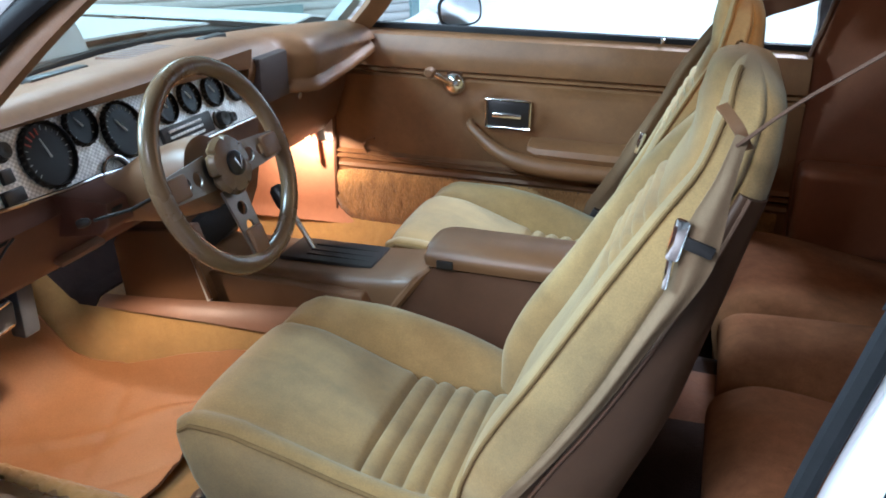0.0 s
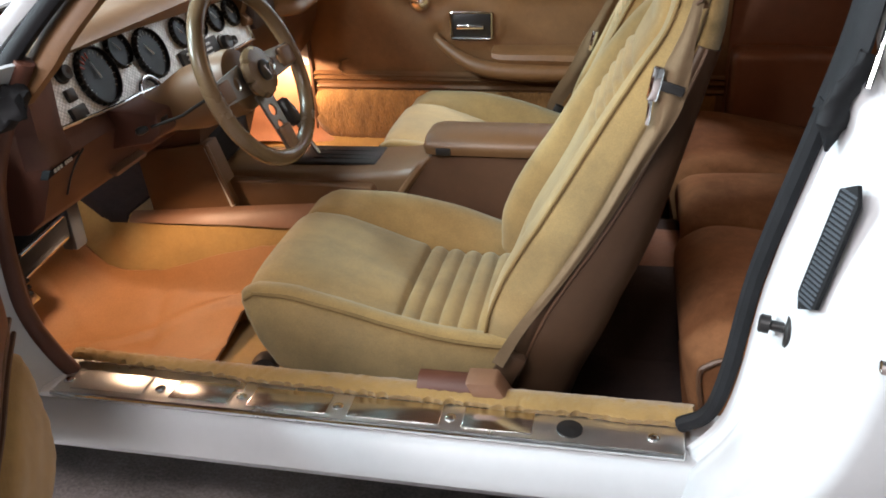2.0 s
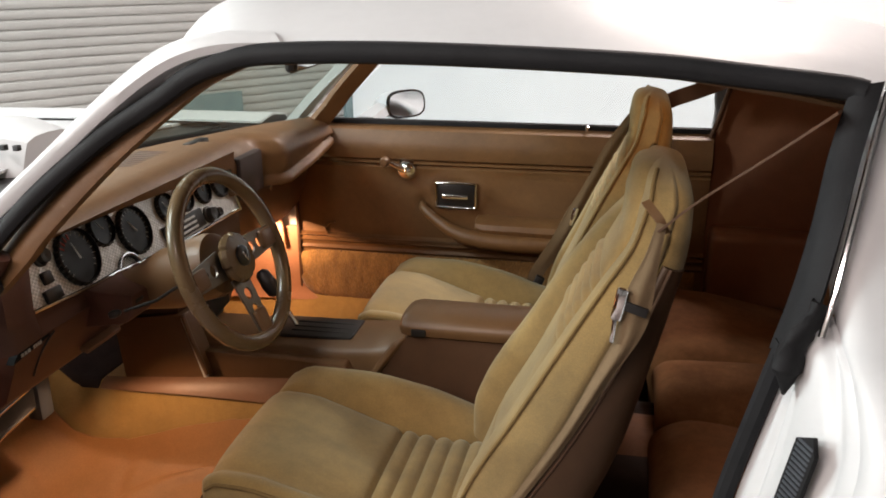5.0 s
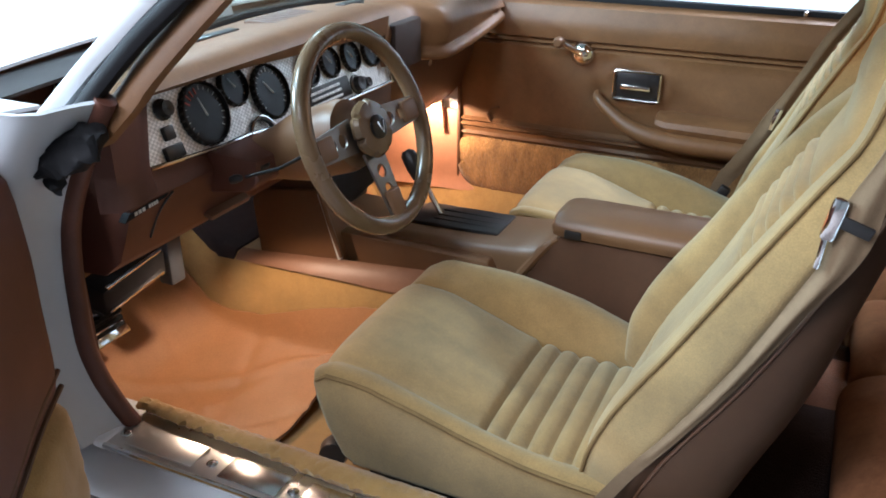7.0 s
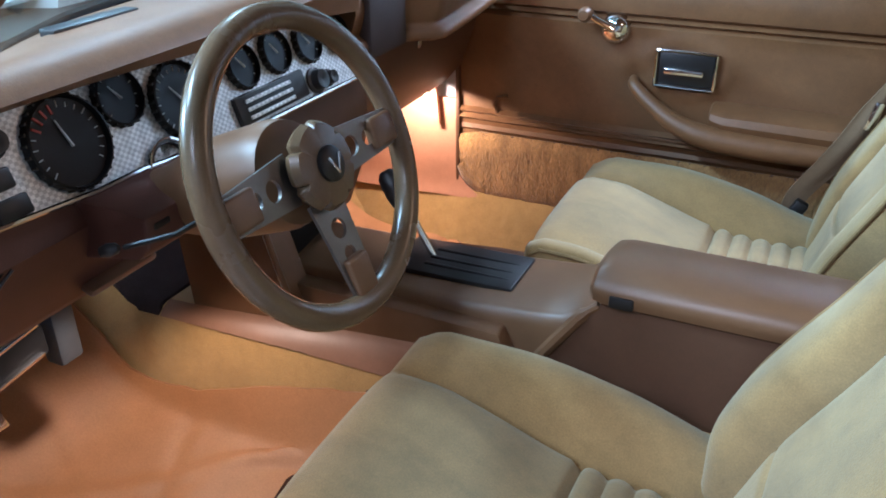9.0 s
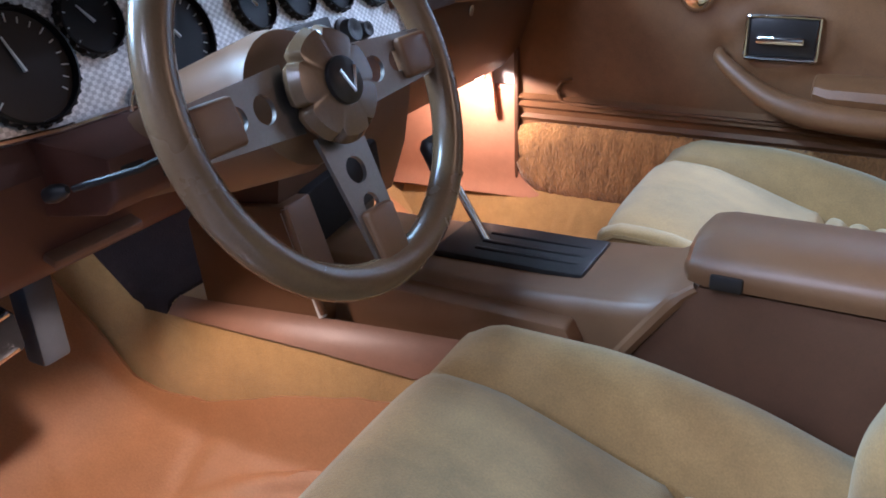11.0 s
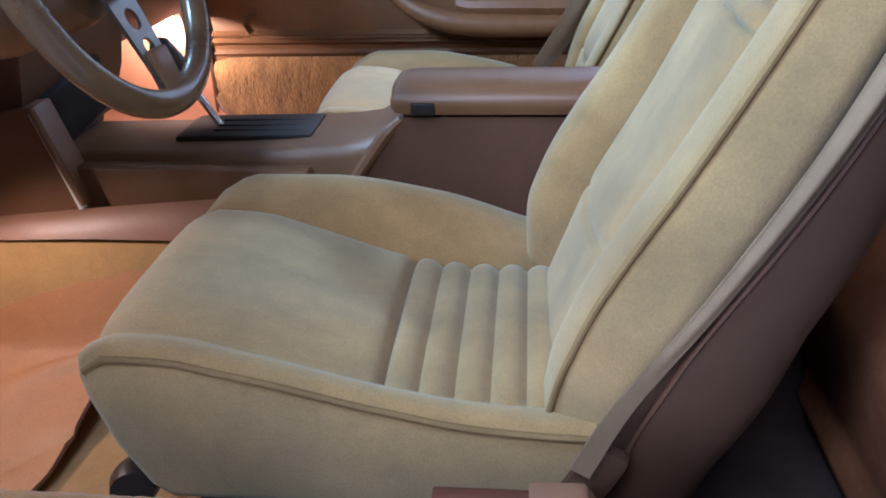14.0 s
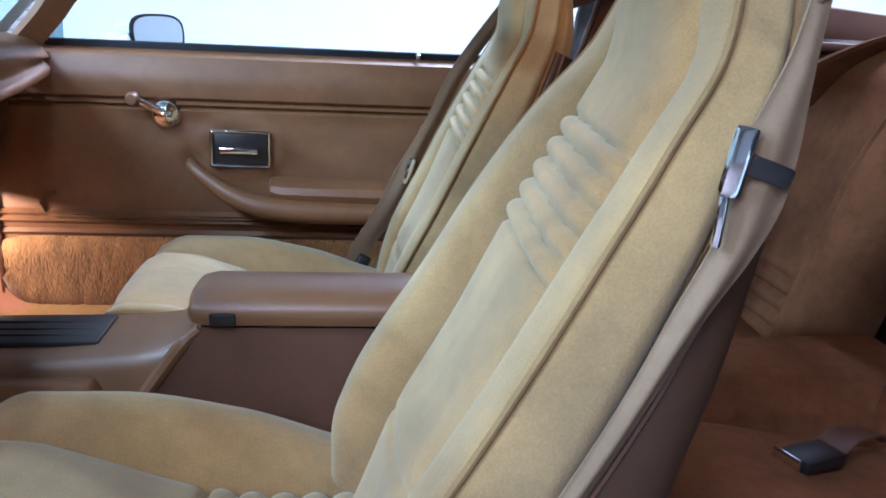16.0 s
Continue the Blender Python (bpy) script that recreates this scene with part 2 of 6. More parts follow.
def solid(grid, thick, bm=None):
    """A sheet of points (rows of places) with a thickness along its own normal."""
    bm = bm or bmesh.new()
    g = [[Vector(p) for p in r] for r in grid]
    m, n = len(g), len(g[0])

    def normal(i, j):
        a = g[min(i + 1, m - 1)][j] - g[max(i - 1, 0)][j]
        b = g[i][min(j + 1, n - 1)] - g[i][max(j - 1, 0)]
        c = a.cross(b)
        return c.normalized() if c.length > 1e-9 else Vector((0, 0, 1))

    top = [[bm.verts.new(g[i][j]) for j in range(n)] for i in range(m)]
    low = [[bm.verts.new(g[i][j] - thick * normal(i, j)) for j in range(n)] for i in range(m)]
    for i in range(m - 1):
        for j in range(n - 1):
            bm.faces.new((top[i][j], top[i + 1][j], top[i + 1][j + 1], top[i][j + 1]))
            bm.faces.new((low[i][j], low[i][j + 1], low[i + 1][j + 1], low[i + 1][j]))
    for i in range(m - 1):
        for j in (0, n - 1):
            bm.faces.new((top[i][j], top[i + 1][j], low[i + 1][j], low[i][j]))
    for j in range(n - 1):
        for i in (0, m - 1):
            bm.faces.new((top[i][j], top[i][j + 1], low[i][j + 1], low[i][j]))
    return bm


def rbox(lo, hi, r=0.005, seg=2, turn=None, bm=None):
    """A box between two corners with rounded edges; turn: a matrix about its middle."""
    lo, hi = Vector(lo), Vector(hi)
    one = bmesh.new()
    bmesh.ops.create_cube(one, size=1)
    size, mid = hi - lo, (lo + hi) / 2
    for v in one.verts:
        v.co = Vector((v.co.x * size.x, v.co.y * size.y, v.co.z * size.z))
    if r > 0:
        bmesh.ops.bevel(one, geom=one.edges[:], offset=min(r, 0.49 * min(size)), segments=seg, profile=0.5, affect="EDGES")
    m = Matrix.Translation(mid) @ (turn or Matrix())
    bmesh.ops.transform(one, matrix=m, verts=one.verts)
    return join(one, bm)


def join(one, bm):
    if bm is None:
        return one
    me = bpy.data.meshes.new("join")
    one.to_mesh(me)
    bm.from_mesh(me)
    one.free()
    bpy.data.meshes.remove(me)
    return bm


def prism(outline, axis, a, b, r=0.0, bm=None):
    """An outline of two coordinates, drawn out along an axis from a to b."""
    one = bmesh.new()

    def at(p, c):
        q = list(p)
        q.insert("xyz".index(axis), c)
        return q

    lo, hi = [one.verts.new(at(p, a)) for p in outline], [one.verts.new(at(p, b)) for p in outline]
    n = len(lo)
    one.faces.new(lo)
    one.faces.new(hi[::-1])
    for i in range(n):
        one.faces.new((lo[i], hi[i], hi[(i + 1) % n], lo[(i + 1) % n]))
    if r:
        bmesh.ops.recalc_face_normals(one, faces=one.faces)
        bmesh.ops.bevel(one, geom=one.edges[:], offset=r, segments=2, profile=0.5, affect="EDGES")
    return join(one, bm)


def smooth_path(pts, n=8, closed=False):
    """A rounded line through the points."""
    p = [Vector(q) for q in pts]
    m = len(p)
    out = []
    for i in range(m if closed else m - 1):
        if closed:
            a, b, c, d = p[i - 1], p[i], p[(i + 1) % m], p[(i + 2) % m]
        else:
            b, c = p[i], p[i + 1]
            a, d = p[i - 1] if i else 2 * b - c, p[i + 2] if i + 2 < m else 2 * c - b
        for k in range(n):
            t = k / n
            out.append(0.5 * (2 * b + (c - a) * t + (2 * a - 5 * b + 4 * c - d) * t * t + (3 * b - a - 3 * c + d) * t ** 3))
    if not closed:
        out.append(p[-1])
    return out


def tube(path, r, n=10, closed=False, flat=1.0, up=None, bm=None):
    """A round or flattened rod along a path; r may be a list."""
    bm = bm or bmesh.new()
    p = [Vector(q) for q in path]
    m = len(p)
    rs = r if isinstance(r, (list, tuple)) else [r] * m
    rings, prev = [], None
    for i in range(m):
        t = (p[(i + 1) % m] - p[i - 1]) if closed else (p[min(i + 1, m - 1)] - p[max(i - 1, 0)])
        t.normalize()
        if up is not None:
            u = Vector(up) - t * Vector(up).dot(t)
        else:
            u = prev - t * prev.dot(t) if prev else t.orthogonal()
        u.normalize()
        prev = u
        v = t.cross(u)
        rings.append([p[i] + rs[i] * (math.cos(a) * u + flat * math.sin(a) * v) for a in (2 * math.pi * k / n for k in range(n))])
    if closed:
        rings.append(rings[0])
        loft(rings, caps=False, bm=bm)
        bmesh.ops.remove_doubles(bm, verts=bm.verts, dist=1e-6)
        return bm
    return loft(rings, bm=bm)


def lathe(profile, centre, axis, n=24, bm=None):
    """A turned body: pairs of radius and distance along the axis from the centre."""
    c, a = Vector(centre), Vector(axis).normalized()
    u = a.orthogonal().normalized()
    v = a.cross(u)
    rings = [[c + a * h + max(r, 1e-5) * (math.cos(k * 2 * math.pi / n) * u + math.sin(k * 2 * math.pi / n) * v) for k in range(n)] for r, h in profile]
    return loft(rings, bm=bm)


def flat_plate(outline, holes, origin, u, v, n, thick):
    """A flat plate with round holes through it, drawn in the directions u and v."""
    bm = bmesh.new()
    loops = [outline] + [[(a + r * math.cos(2 * math.pi * k / 20), b + r * math.sin(2 * math.pi * k / 20)) for k in range(20)] for a, b, r in holes]
    edges = []
    for loop in loops:
        vs = [bm.verts.new(origin + u * a + v * b) for a, b in loop]
        edges += [bm.edges.new((p, q)) for p, q in zip(vs, vs[1:] + vs[:1])]
    bmesh.ops.triangle_fill(bm, use_beauty=True, edges=edges)
    made = bmesh.ops.extrude_face_region(bm, geom=bm.faces[:])
    bmesh.ops.translate(bm, verts=[g for g in made["geom"] if isinstance(g, bmesh.types.BMVert)], vec=n * thick)
    return bm


def curve(x, pts):
    """A value read off a smooth line through (x, value) that never overshoots."""
    n = len(pts)
    if x <= pts[0][0]:
        return pts[0][1]
    for i in range(n - 1):
        (a, p), (b, q) = pts[i], pts[i + 1]
        if x <= b:
            h, d = b - a, (q - p) / (b - a)

            def slope(k):
                if k == 0 or k == n - 1:
                    return d
                l = (pts[k][1] - pts[k - 1][1]) / (pts[k][0] - pts[k - 1][0])
                r = (pts[k + 1][1] - pts[k][1]) / (pts[k + 1][0] - pts[k][0])
                return 0.0 if l * r <= 0 else 2 * l * r / (l + r)

            m0, m1, t = slope(i), slope(i + 1), (x - a) / h
            return (2 * t ** 3 - 3 * t * t + 1) * p + (t ** 3 - 2 * t * t + t) * h * m0 + (3 * t * t - 2 * t ** 3) * q + (t ** 3 - t * t) * h * m1
    return pts[-1][1]


def draped(path, widths, across, thick=0.0025, fold=0.006, seed=0.0):
    """Loose webbing: a strap whose middle buckles unevenly along its length."""
    g = []
    for i, p in enumerate(path):
        t = (path[min(i + 1, len(path) - 1)] - path[max(i - 1, 0)]).normalized()
        w = Vector(across)
        w = (w - t * w.dot(t)).normalized()
        k = t.cross(w)
        s = i / (len(path) - 1)
        deep = fold * math.sin(math.pi * min(1.0, 1.15 * s)) * (0.7 + 0.6 * noise.noise((seed, 4 * s, 0)))
        shift = 0.25 * noise.noise((seed + 3, 5 * s, 0))
        g.append([p + w * widths[i] * u + k * deep * math.cos(2 * math.pi * (u + shift)) for u in [-0.5 + j / 12 for j in range(13)]])
    return solid(g, thick)


def bell(x, mid, wide):
    return math.exp(-((x - mid) / wide) ** 2)


def band(path, width, thick, across, bm=None):
    """A strap: a path with a width along one direction."""
    p = [Vector(q) for q in path]
    rings = []
    for i in range(len(p)):
        t = (p[min(i + 1, len(p) - 1)] - p[max(i - 1, 0)]).normalized()
        w = across[i] if isinstance(across, list) else across
        w = Vector(w)
        w = (w - t * w.dot(t)).normalized()
        k = t.cross(w)
        wd = width[i] if isinstance(width, list) else width
        rings.append([p[i] + w * wd / 2 + k * thick / 2, p[i] + w * wd / 2 - k * thick / 2, p[i] - w * wd / 2 - k * thick / 2, p[i] - w * wd / 2 + k * thick / 2])
    return loft(rings, bm=bm)


# ---- the garage ----
def slab(name, a0, b0, a1, b1, z0, z1, mat, label, category):
    bm = bmesh.new()
    pts = [room(a0, b0, 0), room(a1, b0, 0), room(a1, b1, 0), room(a0, b1, 0)]
    one = [bm.verts.new((p.x, p.y, z0)) for p in pts] + [bm.verts.new((p.x, p.y, z1)) for p in pts]
    for f in ((3, 2, 1, 0), (4, 5, 6, 7), (0, 1, 5, 4), (1, 2, 6, 5), (2, 3, 7, 6), (3, 0, 4, 7)):
        bm.faces.new([one[i] for i in f])
    return single(name, bm, mat, label, category, kind="structure")


LONG, DEEP, HIGH = 9.0, 10.0, 3.05
slab("floor", -0.2, -0.2, LONG, DEEP, -0.2, 0.0, GROUND, "dark speckled garage floor", "floor")
slab("ceiling", -0.2, -0.2, LONG, DEEP, HIGH, HIGH + 0.15, DULL, "unseen garage ceiling, grey to cut the fill light", "ceiling")
slab("wall_east", -0.2, 0.0, 0.0, DEEP, 0.0, HIGH, WALL, "bare white painted garage wall", "wall")
slab("wall_south", -0.2, DEEP, LONG, DEEP + 0.2, 0.0, HIGH, DULL, "unseen garage wall, grey to cut the fill light", "wall")
slab("wall_west", LONG, -0.2, LONG + 0.2, DEEP, 0.0, HIGH, DULL, "unseen garage wall, grey to cut the fill light", "wall")
slab("wall_north", 0.0, -0.2, LONG, -0.1, 0.0, HIGH, WALL, "white garage wall round the roller shutter", "wall")

shutter = thing("roller_shutter", room(2.5, 0, 0), "closed grey slatted roller shutter in the garage wall", "shutter")
PITCH = 0.056
for i in range(int(2.8 / PITCH)):
    z = 0.03 + i * PITCH
    bm = bmesh.new()
    prof = [(0.0, 0.0), (0.003, 0.0), (0.013, 0.003), (0.017, 0.014), (0.018, 0.030), (0.016, PITCH - 0.012), (0.004, PITCH - 0.005), (0.0, PITCH + 0.004)]
    loft([[room(a, b - 0.01, z + h) for b, h in prof] for a in (0.05, 6.0)], closed=True, bm=bm)
    part("slat", bm, SHUTTER, shutter)
part("guide_rail", loft([[room(a, b, z) for a, b in ((0.0, -0.1), (0.06, -0.1), (0.06, 0.04), (0.0, 0.04))] for z in (0.0, 2.9)]), TEAL, shutter, "dark guide rail")
bm = loft([[room(a, b, z) for a, b in ((0.9, 0.02), (1.6, 0.02), (1.6, 0.06), (0.9, 0.06))] for z in (0.30, 0.52)])
single("hanging_sign", bm, TEAL, "small teal panel hung on the shutter", "panel")
# fixtures added at the unseen lamps
for x, y, power, tone in LIGHTS:
    fx = thing("unseen_ceiling_light", (x, y, 3.05), "unseen white ceiling light with a glowing tube, added to light the car", "light", "garage ceiling lights")
    m = Matrix.Translation((x, y, 3.03)) @ pose(0, 0, 0, 0, 0, ROOM_TURN)
    bm = rbox((-0.62, -0.14, -0.02), (0.62, 0.14, 0.02), 0.006)
    bm.transform(m)
    part("housing", bm, WALL, fx)
    bm = lathe([(0.016, -0.58), (0.016, 0.58)], (0, 0, -0.035), (1, 0, 0), 12)
    bm.transform(m)
    part("tube", bm, TUBE, fx, "glowing white tube")


# ---- car body ----
car = thing("coupe", (0, 0, 0), "white painted coupe body with a tan interior, door open", "car")


def roof_edge(x):
    return curve(x, [(-0.01, 1.121), (0.055, 1.170), (0.115, 1.196), (0.162, 1.203), (0.387, 1.208), (0.667, 1.199), (0.802, 1.182), (0.942, 1.158), (1.25, 1.09)])


def roof_grid(lift, wide=0.615, x0=0.045, x1=1.25, up=0.072):
    g = []
    for i in range(25):
        x = x0 + (x1 - x0) * i / 24
        row = []
        for j in range(25):
            v = -1 + j / 12
            row.append((x - 0.045 * (1 - v * v) * max(0, 1 - i / 6), v * (wide + 0.012 * max(0, 1 - i / 4)), roof_edge(x) + (up + 0.028 * max(0, 1 - i / 3)) * (1 - abs(v) ** 4) + lift))
        g.append(row)
    return g


part("roof", solid(roof_grid(0.0), 0.012), WHITE, car, "white painted roof")
part("headliner", solid(roof_grid(-0.02, 0.595, 0.09, 1.22), 0.006), VINYL, car, "tan headliner")


Q_FRONT = [(0.27, 0.755), (0.40, 0.805), (0.54, 0.858), (0.66, 0.877), (0.74, 0.887), (0.84, 0.908), (0.895, 0.906), (0.925, 0.90), (0.965, 0.893)]


def quarter_rows(side):
    """Sail panel and rear quarter in one skin, rolled in along its front edge."""
    prof = [(0.606, 1.160), (0.655, 1.10), (0.705, 1.03), (0.755, 0.965), (0.80, 0.925), (0.86, 0.895), (0.915, 0.84), (0.945, 0.74), (0.952, 0.66), (0.945, 0.54), (0.915, 0.40), (0.87, 0.27)]
    front = Q_FRONT + [(1.04, 0.910), (1.12, 0.935), (1.18, 0.948)]
    g = []
    for p in smooth_path([(a, b, 0) for a, b in prof], 4):
        y, z = p.x, p.y
        w = max(0.0, min(1.0, (z - 0.93) / 0.23))
        x0, x1 = curve(z, front), curve(z, [(0.945, 2.5), (0.985, 1.37), (1.16, 1.25)])
        row = []
        for d in [0.036 * (1 - math.cos(math.pi * k / 20)) for k in range(11)] + [0.036 + (x1 - x0 - 0.036) * (k / 12) ** 1.3 for k in range(1, 13)]:
            x = x0 + d
            roll = (0.036 - math.sqrt(max(0.0, 0.036 ** 2 - max(0.0, 0.036 - d) ** 2))) * (1 - w)
            row.append((x, side * (y - roll), z + w * (roof_edge(x) - 1.158) - 0.05 * (1 - w) * w * ((x - x0) / 1.2)))
        g.append(row)
    return g


part("quarter_panel", solid(quarter_rows(-1), 0.006), WHITE, car, "white rear quarter and sail panel")
part("quarter_panel", solid(quarter_rows(1), -0.006), WHITE, car, "white rear quarter and sail panel")

# door opening on the driver's side: the line of the seal, from the foot of the rear edge up and over to the windscreen pillar
SEAL_B = [(0.735, -0.695, 0.385), (0.772, -0.705, 0.42), (0.790, -0.715, 0.50), (0.806, -0.725, 0.66), (0.838, -0.742, 0.83), (0.852, -0.75, 0.90)]
SEAL_TOP = [(0.925, -0.636, 1.163), (0.90, -0.629, 1.168), (0.80, -0.622, 1.178), (0.667, -0.62, 1.190), (0.387, -0.62, 1.199), (0.20, -0.62, 1.196), (0.135, -0.623, 1.184), (0.085, -0.628, 1.165), (0.040, -0.636, 1.135), (-0.038, -0.656, 1.085), (-0.125, -0.680, 1.015), (-0.190, -0.700, 0.950), (-0.238, -0.716, 0.895)]
part("door_seal", tube(smooth_path(SEAL_B, 6), 0.012, 8), RUBBER, car, "black rubber door seal")
part("window_seal", tube(smooth_path(SEAL_TOP, 6), 0.0155, 10, flat=0.85), RUBBER, car, "wide black rubber window seal")
fr = smooth_path([(0.842, -0.740, 0.885), (0.862, -0.722, 0.955), (0.880, -0.694, 1.03), (0.893, -0.662, 1.10), (0.912, -0.632, 1.168)], 4)
bk = smooth_path([(0.880, -0.782, 0.920), (0.894, -0.762, 0.965), (0.912, -0.722, 1.035), (0.932, -0.674, 1.105), (0.953, -0.630, 1.176)], 4)
part("pillar_strip", solid([[a.lerp(b, t) + Vector((-0.006, -0.006, 0)) * math.sin(math.pi * t) for t in (0, 0.2, 0.4, 0.6, 0.8)] for a, b in zip(fr, bk)], 0.006), RUBBER, car, "broad black rubber strip behind the window")


def torn(path, radii, seed, rough=0.004):
    """A ragged, tapering piece of rubber."""
    bm = tube(smooth_path(path, 5), radii, 16, flat=0.55)
    for v in bm.verts:
        v.co += rough * noise.noise_vector(v.co * 45 + Vector((seed, 0, 0))) + 0.4 * rough * noise.noise_vector(v.co * 110 + Vector((0, seed, 0)))
    return bm



part("seal_end", torn([(0.880, -0.765, 0.955), (0.868, -0.768, 0.925), (0.856, -0.772, 0.90), (0.852, -0.778, 0.873), (0.850, -0.782, 0.850)], [0.016] * 6 + [0.020] * 5 + [0.024] * 4 + [0.018, 0.014, 0.011, 0.008, 0.005, 0.002], 1), RUBBER, car, "torn black rubber seal end")
part("seal_end", torn([(-0.33, -0.745, 0.826), (-0.29, -0.742, 0.840), (-0.25, -0.738, 0.855), (-0.21, -0.733, 0.868), (-0.178, -0.728, 0.884)], [0.006, 0.020, 0.026, 0.030, 0.033, 0.035, 0.037, 0.038, 0.039, 0.040, 0.041, 0.041, 0.041, 0.040, 0.038, 0.034, 0.030, 0.026, 0.020, 0.012, 0.004], 2, 0.010), RUBBER, car, "torn black rubber seal end")
part("seal_tatter", torn([(-0.262, -0.745, 0.842), (-0.268, -0.748, 0.822), (-0.262, -0.750, 0.806), (-0.255, -0.750, 0.796)], [0.016] * 6 + [0.013] * 5 + [0.009, 0.007, 0.005, 0.003, 0.001], 5, 0.006), RUBBER, car, "torn black rubber shred")

# rear jamb between the seal and the quarter's edge
g = []
inner = smooth_path([(0.745, -0.70, 0.345), (0.785, -0.708, 0.41), (0.803, -0.72, 0.50), (0.818, -0.73, 0.66), (0.850, -0.745, 0.83), (0.868, -0.755, 0.925)], 5)
outer = [Vector(row[0]) for row in quarter_rows(-1) if 0.268 < row[0][2] < 0.94][::-1]
for k, b in enumerate(outer):
    at = (len(inner) - 1) * k / (len(outer) - 1)
    n = min(int(at), len(inner) - 2)
    a = inner[n].lerp(inner[n + 1], at - n)
    row = []
    for t in [q / 40 for q in range(41)]:
        bow = 0.010 * math.sin(math.pi * min(1, t / 0.25)) - 0.012 * math.sin(math.pi * max(0, (t - 0.25) / 0.75))
        # a pressed ridge beside the seal, a soft fold before the quarter
        bow += -0.009 * bell(t, 0.10, 0.045) - 0.004 * bell(t, 0.30, 0.05) + 0.006 * bell(t, 0.86, 0.05) * (1 - t) * 7
        row.append(a.lerp(b, t) + Vector((bow, 0, 0)))
    g.append(row)
part("door_jamb", solid(g, -0.006), WHITE, car, "white painted rear door jamb", 60)

# windscreen pillars: each follows the edge of the door opening
for side in (-1, 1):
    line = smooth_path([(-0.375, 0.745, 0.79), (-0.280, 0.722, 0.885), (-0.200, 0.702, 0.963), (-0.112, 0.680, 1.040), (-0.030, 0.657, 1.112), (0.030, 0.640, 1.158), (0.080, 0.630, 1.184), (0.14, 0.622, 1.198), (0.22, 0.612, 1.200)], 4)
    def ring(c):
        k = max(0.0, min(1.0, (c.z - 1.06) / 0.12))
        low = ((0.0, 0.0, 0.0), (-0.006, 0.004, 0.008), (-0.012, 0.003, 0.014), (-0.020, -0.006, 0.017), (-0.036, -0.040, 0.006), (-0.02, -0.042, -0.012), (0.0, -0.02, -0.012))
        top = ((0.0, 0.0, 0.0), (-0.006, 0.003, 0.010), (-0.014, -0.003, 0.018), (-0.024, -0.015, 0.024), (-0.040, -0.045, 0.022), (-0.02, -0.045, -0.008), (0.0, -0.02, -0.012))
        return [Vector((c.x + a[0] + (b[0] - a[0]) * k, side * (c.y + a[1] + (b[1] - a[1]) * k), c.z + a[2] + (b[2] - a[2]) * k)) for a, b in zip(low, top)]

    part("windscreen_pillar", loft([ring(c) for c in line]), WHITE, car, "white windscreen pillar")
    line = smooth_path([(-0.225, 0.700, 0.860), (-0.172, 0.686, 0.915), (-0.143, 0.678, 0.950), (-0.064, 0.655, 1.030), (-0.004, 0.637, 1.085), (0.036, 0.626, 1.117), (0.086, 0.612, 1.155), (0.15, 0.598, 1.185)], 4)
    ring = lambda c: [Vector((c.x + dx, side * (c.y + dy), c.z + dz)) for dx, dy, dz in ((-0.022, 0.004, 0.004), (-0.036, -0.022, 0.014), (-0.022, -0.034, 0.008), (0.004, -0.020, 0.003), (0.019, -0.006, -0.004), (0.012, 0.009, -0.007), (-0.010, 0.012, -0.004))]
    part("pillar_trim", loft([ring(c) for c in line]), VINYL, car, "tan pillar trim")

# sill, rocker and scuff plate
prof = [(-0.60, 0.19), (-0.60, 0.335), (-0.655, 0.345), (-0.735, 0.345), (-0.748, 0.335), (-0.772, 0.305), (-0.774, 0.288), (-0.764, 0.280), (-0.69, 0.20)]
part("rocker_panel", prism(prof, "x", -0.95, 0.90), WHITE, car, "white rocker panel below the door")
part("rocker_panel", prism([(max(0.702, -y), z - 0.05) for y, z in prof][::-1], "x", -0.95, 0.90), WHITE, car)
plate = single("sill_plate", rbox((-0.30, -0.733, 0.346), (0.745, -0.640, 0.360), 0.004), STEEL, "bright metal door sill scuff plate, scratched", "sill plate")
for x0, x1 in ((-0.268, -0.135), (-0.085, 0.02), (0.055, 0.19), (0.225, 0.375), (0.41, 0.52)):
    part("pressed_panel", rbox((x0, -0.722, 0.3602), (x1, -0.672, 0.3632), 0.0025), STEEL if x0 < -0.2 else POLISHED, plate)
for x in (-0.283, -0.110, 0.038, 0.205, 0.39, 0.70):
    part("screw", lathe([(0.009, 0.0), (0.009, 0.002), (0.006, 0.004), (0.0, 0.0045)], (x, -0.70, 0.360), (0, 0, 1), 14), CHROME, plate)
part("end_cap", rbox((-0.325, -0.735, 0.345), (-0.296, -0.680, 0.362), 0.007, 3), WALL, plate, "white plastic end cap")
part("badge", lathe([(0.020, 0.0), (0.020, 0.003), (0.0, 0.004)], (0.575, -0.70, 0.360), (0, 0, 1), 20), BLACK, plate, "small oval black badge")
part("rolled_edge", tube([(-0.297, -0.7335, 0.3575), (0.742, -0.7335, 0.3575)], 0.0045, 8), CHROME, plate, "bright rolled outer edge")
g = []
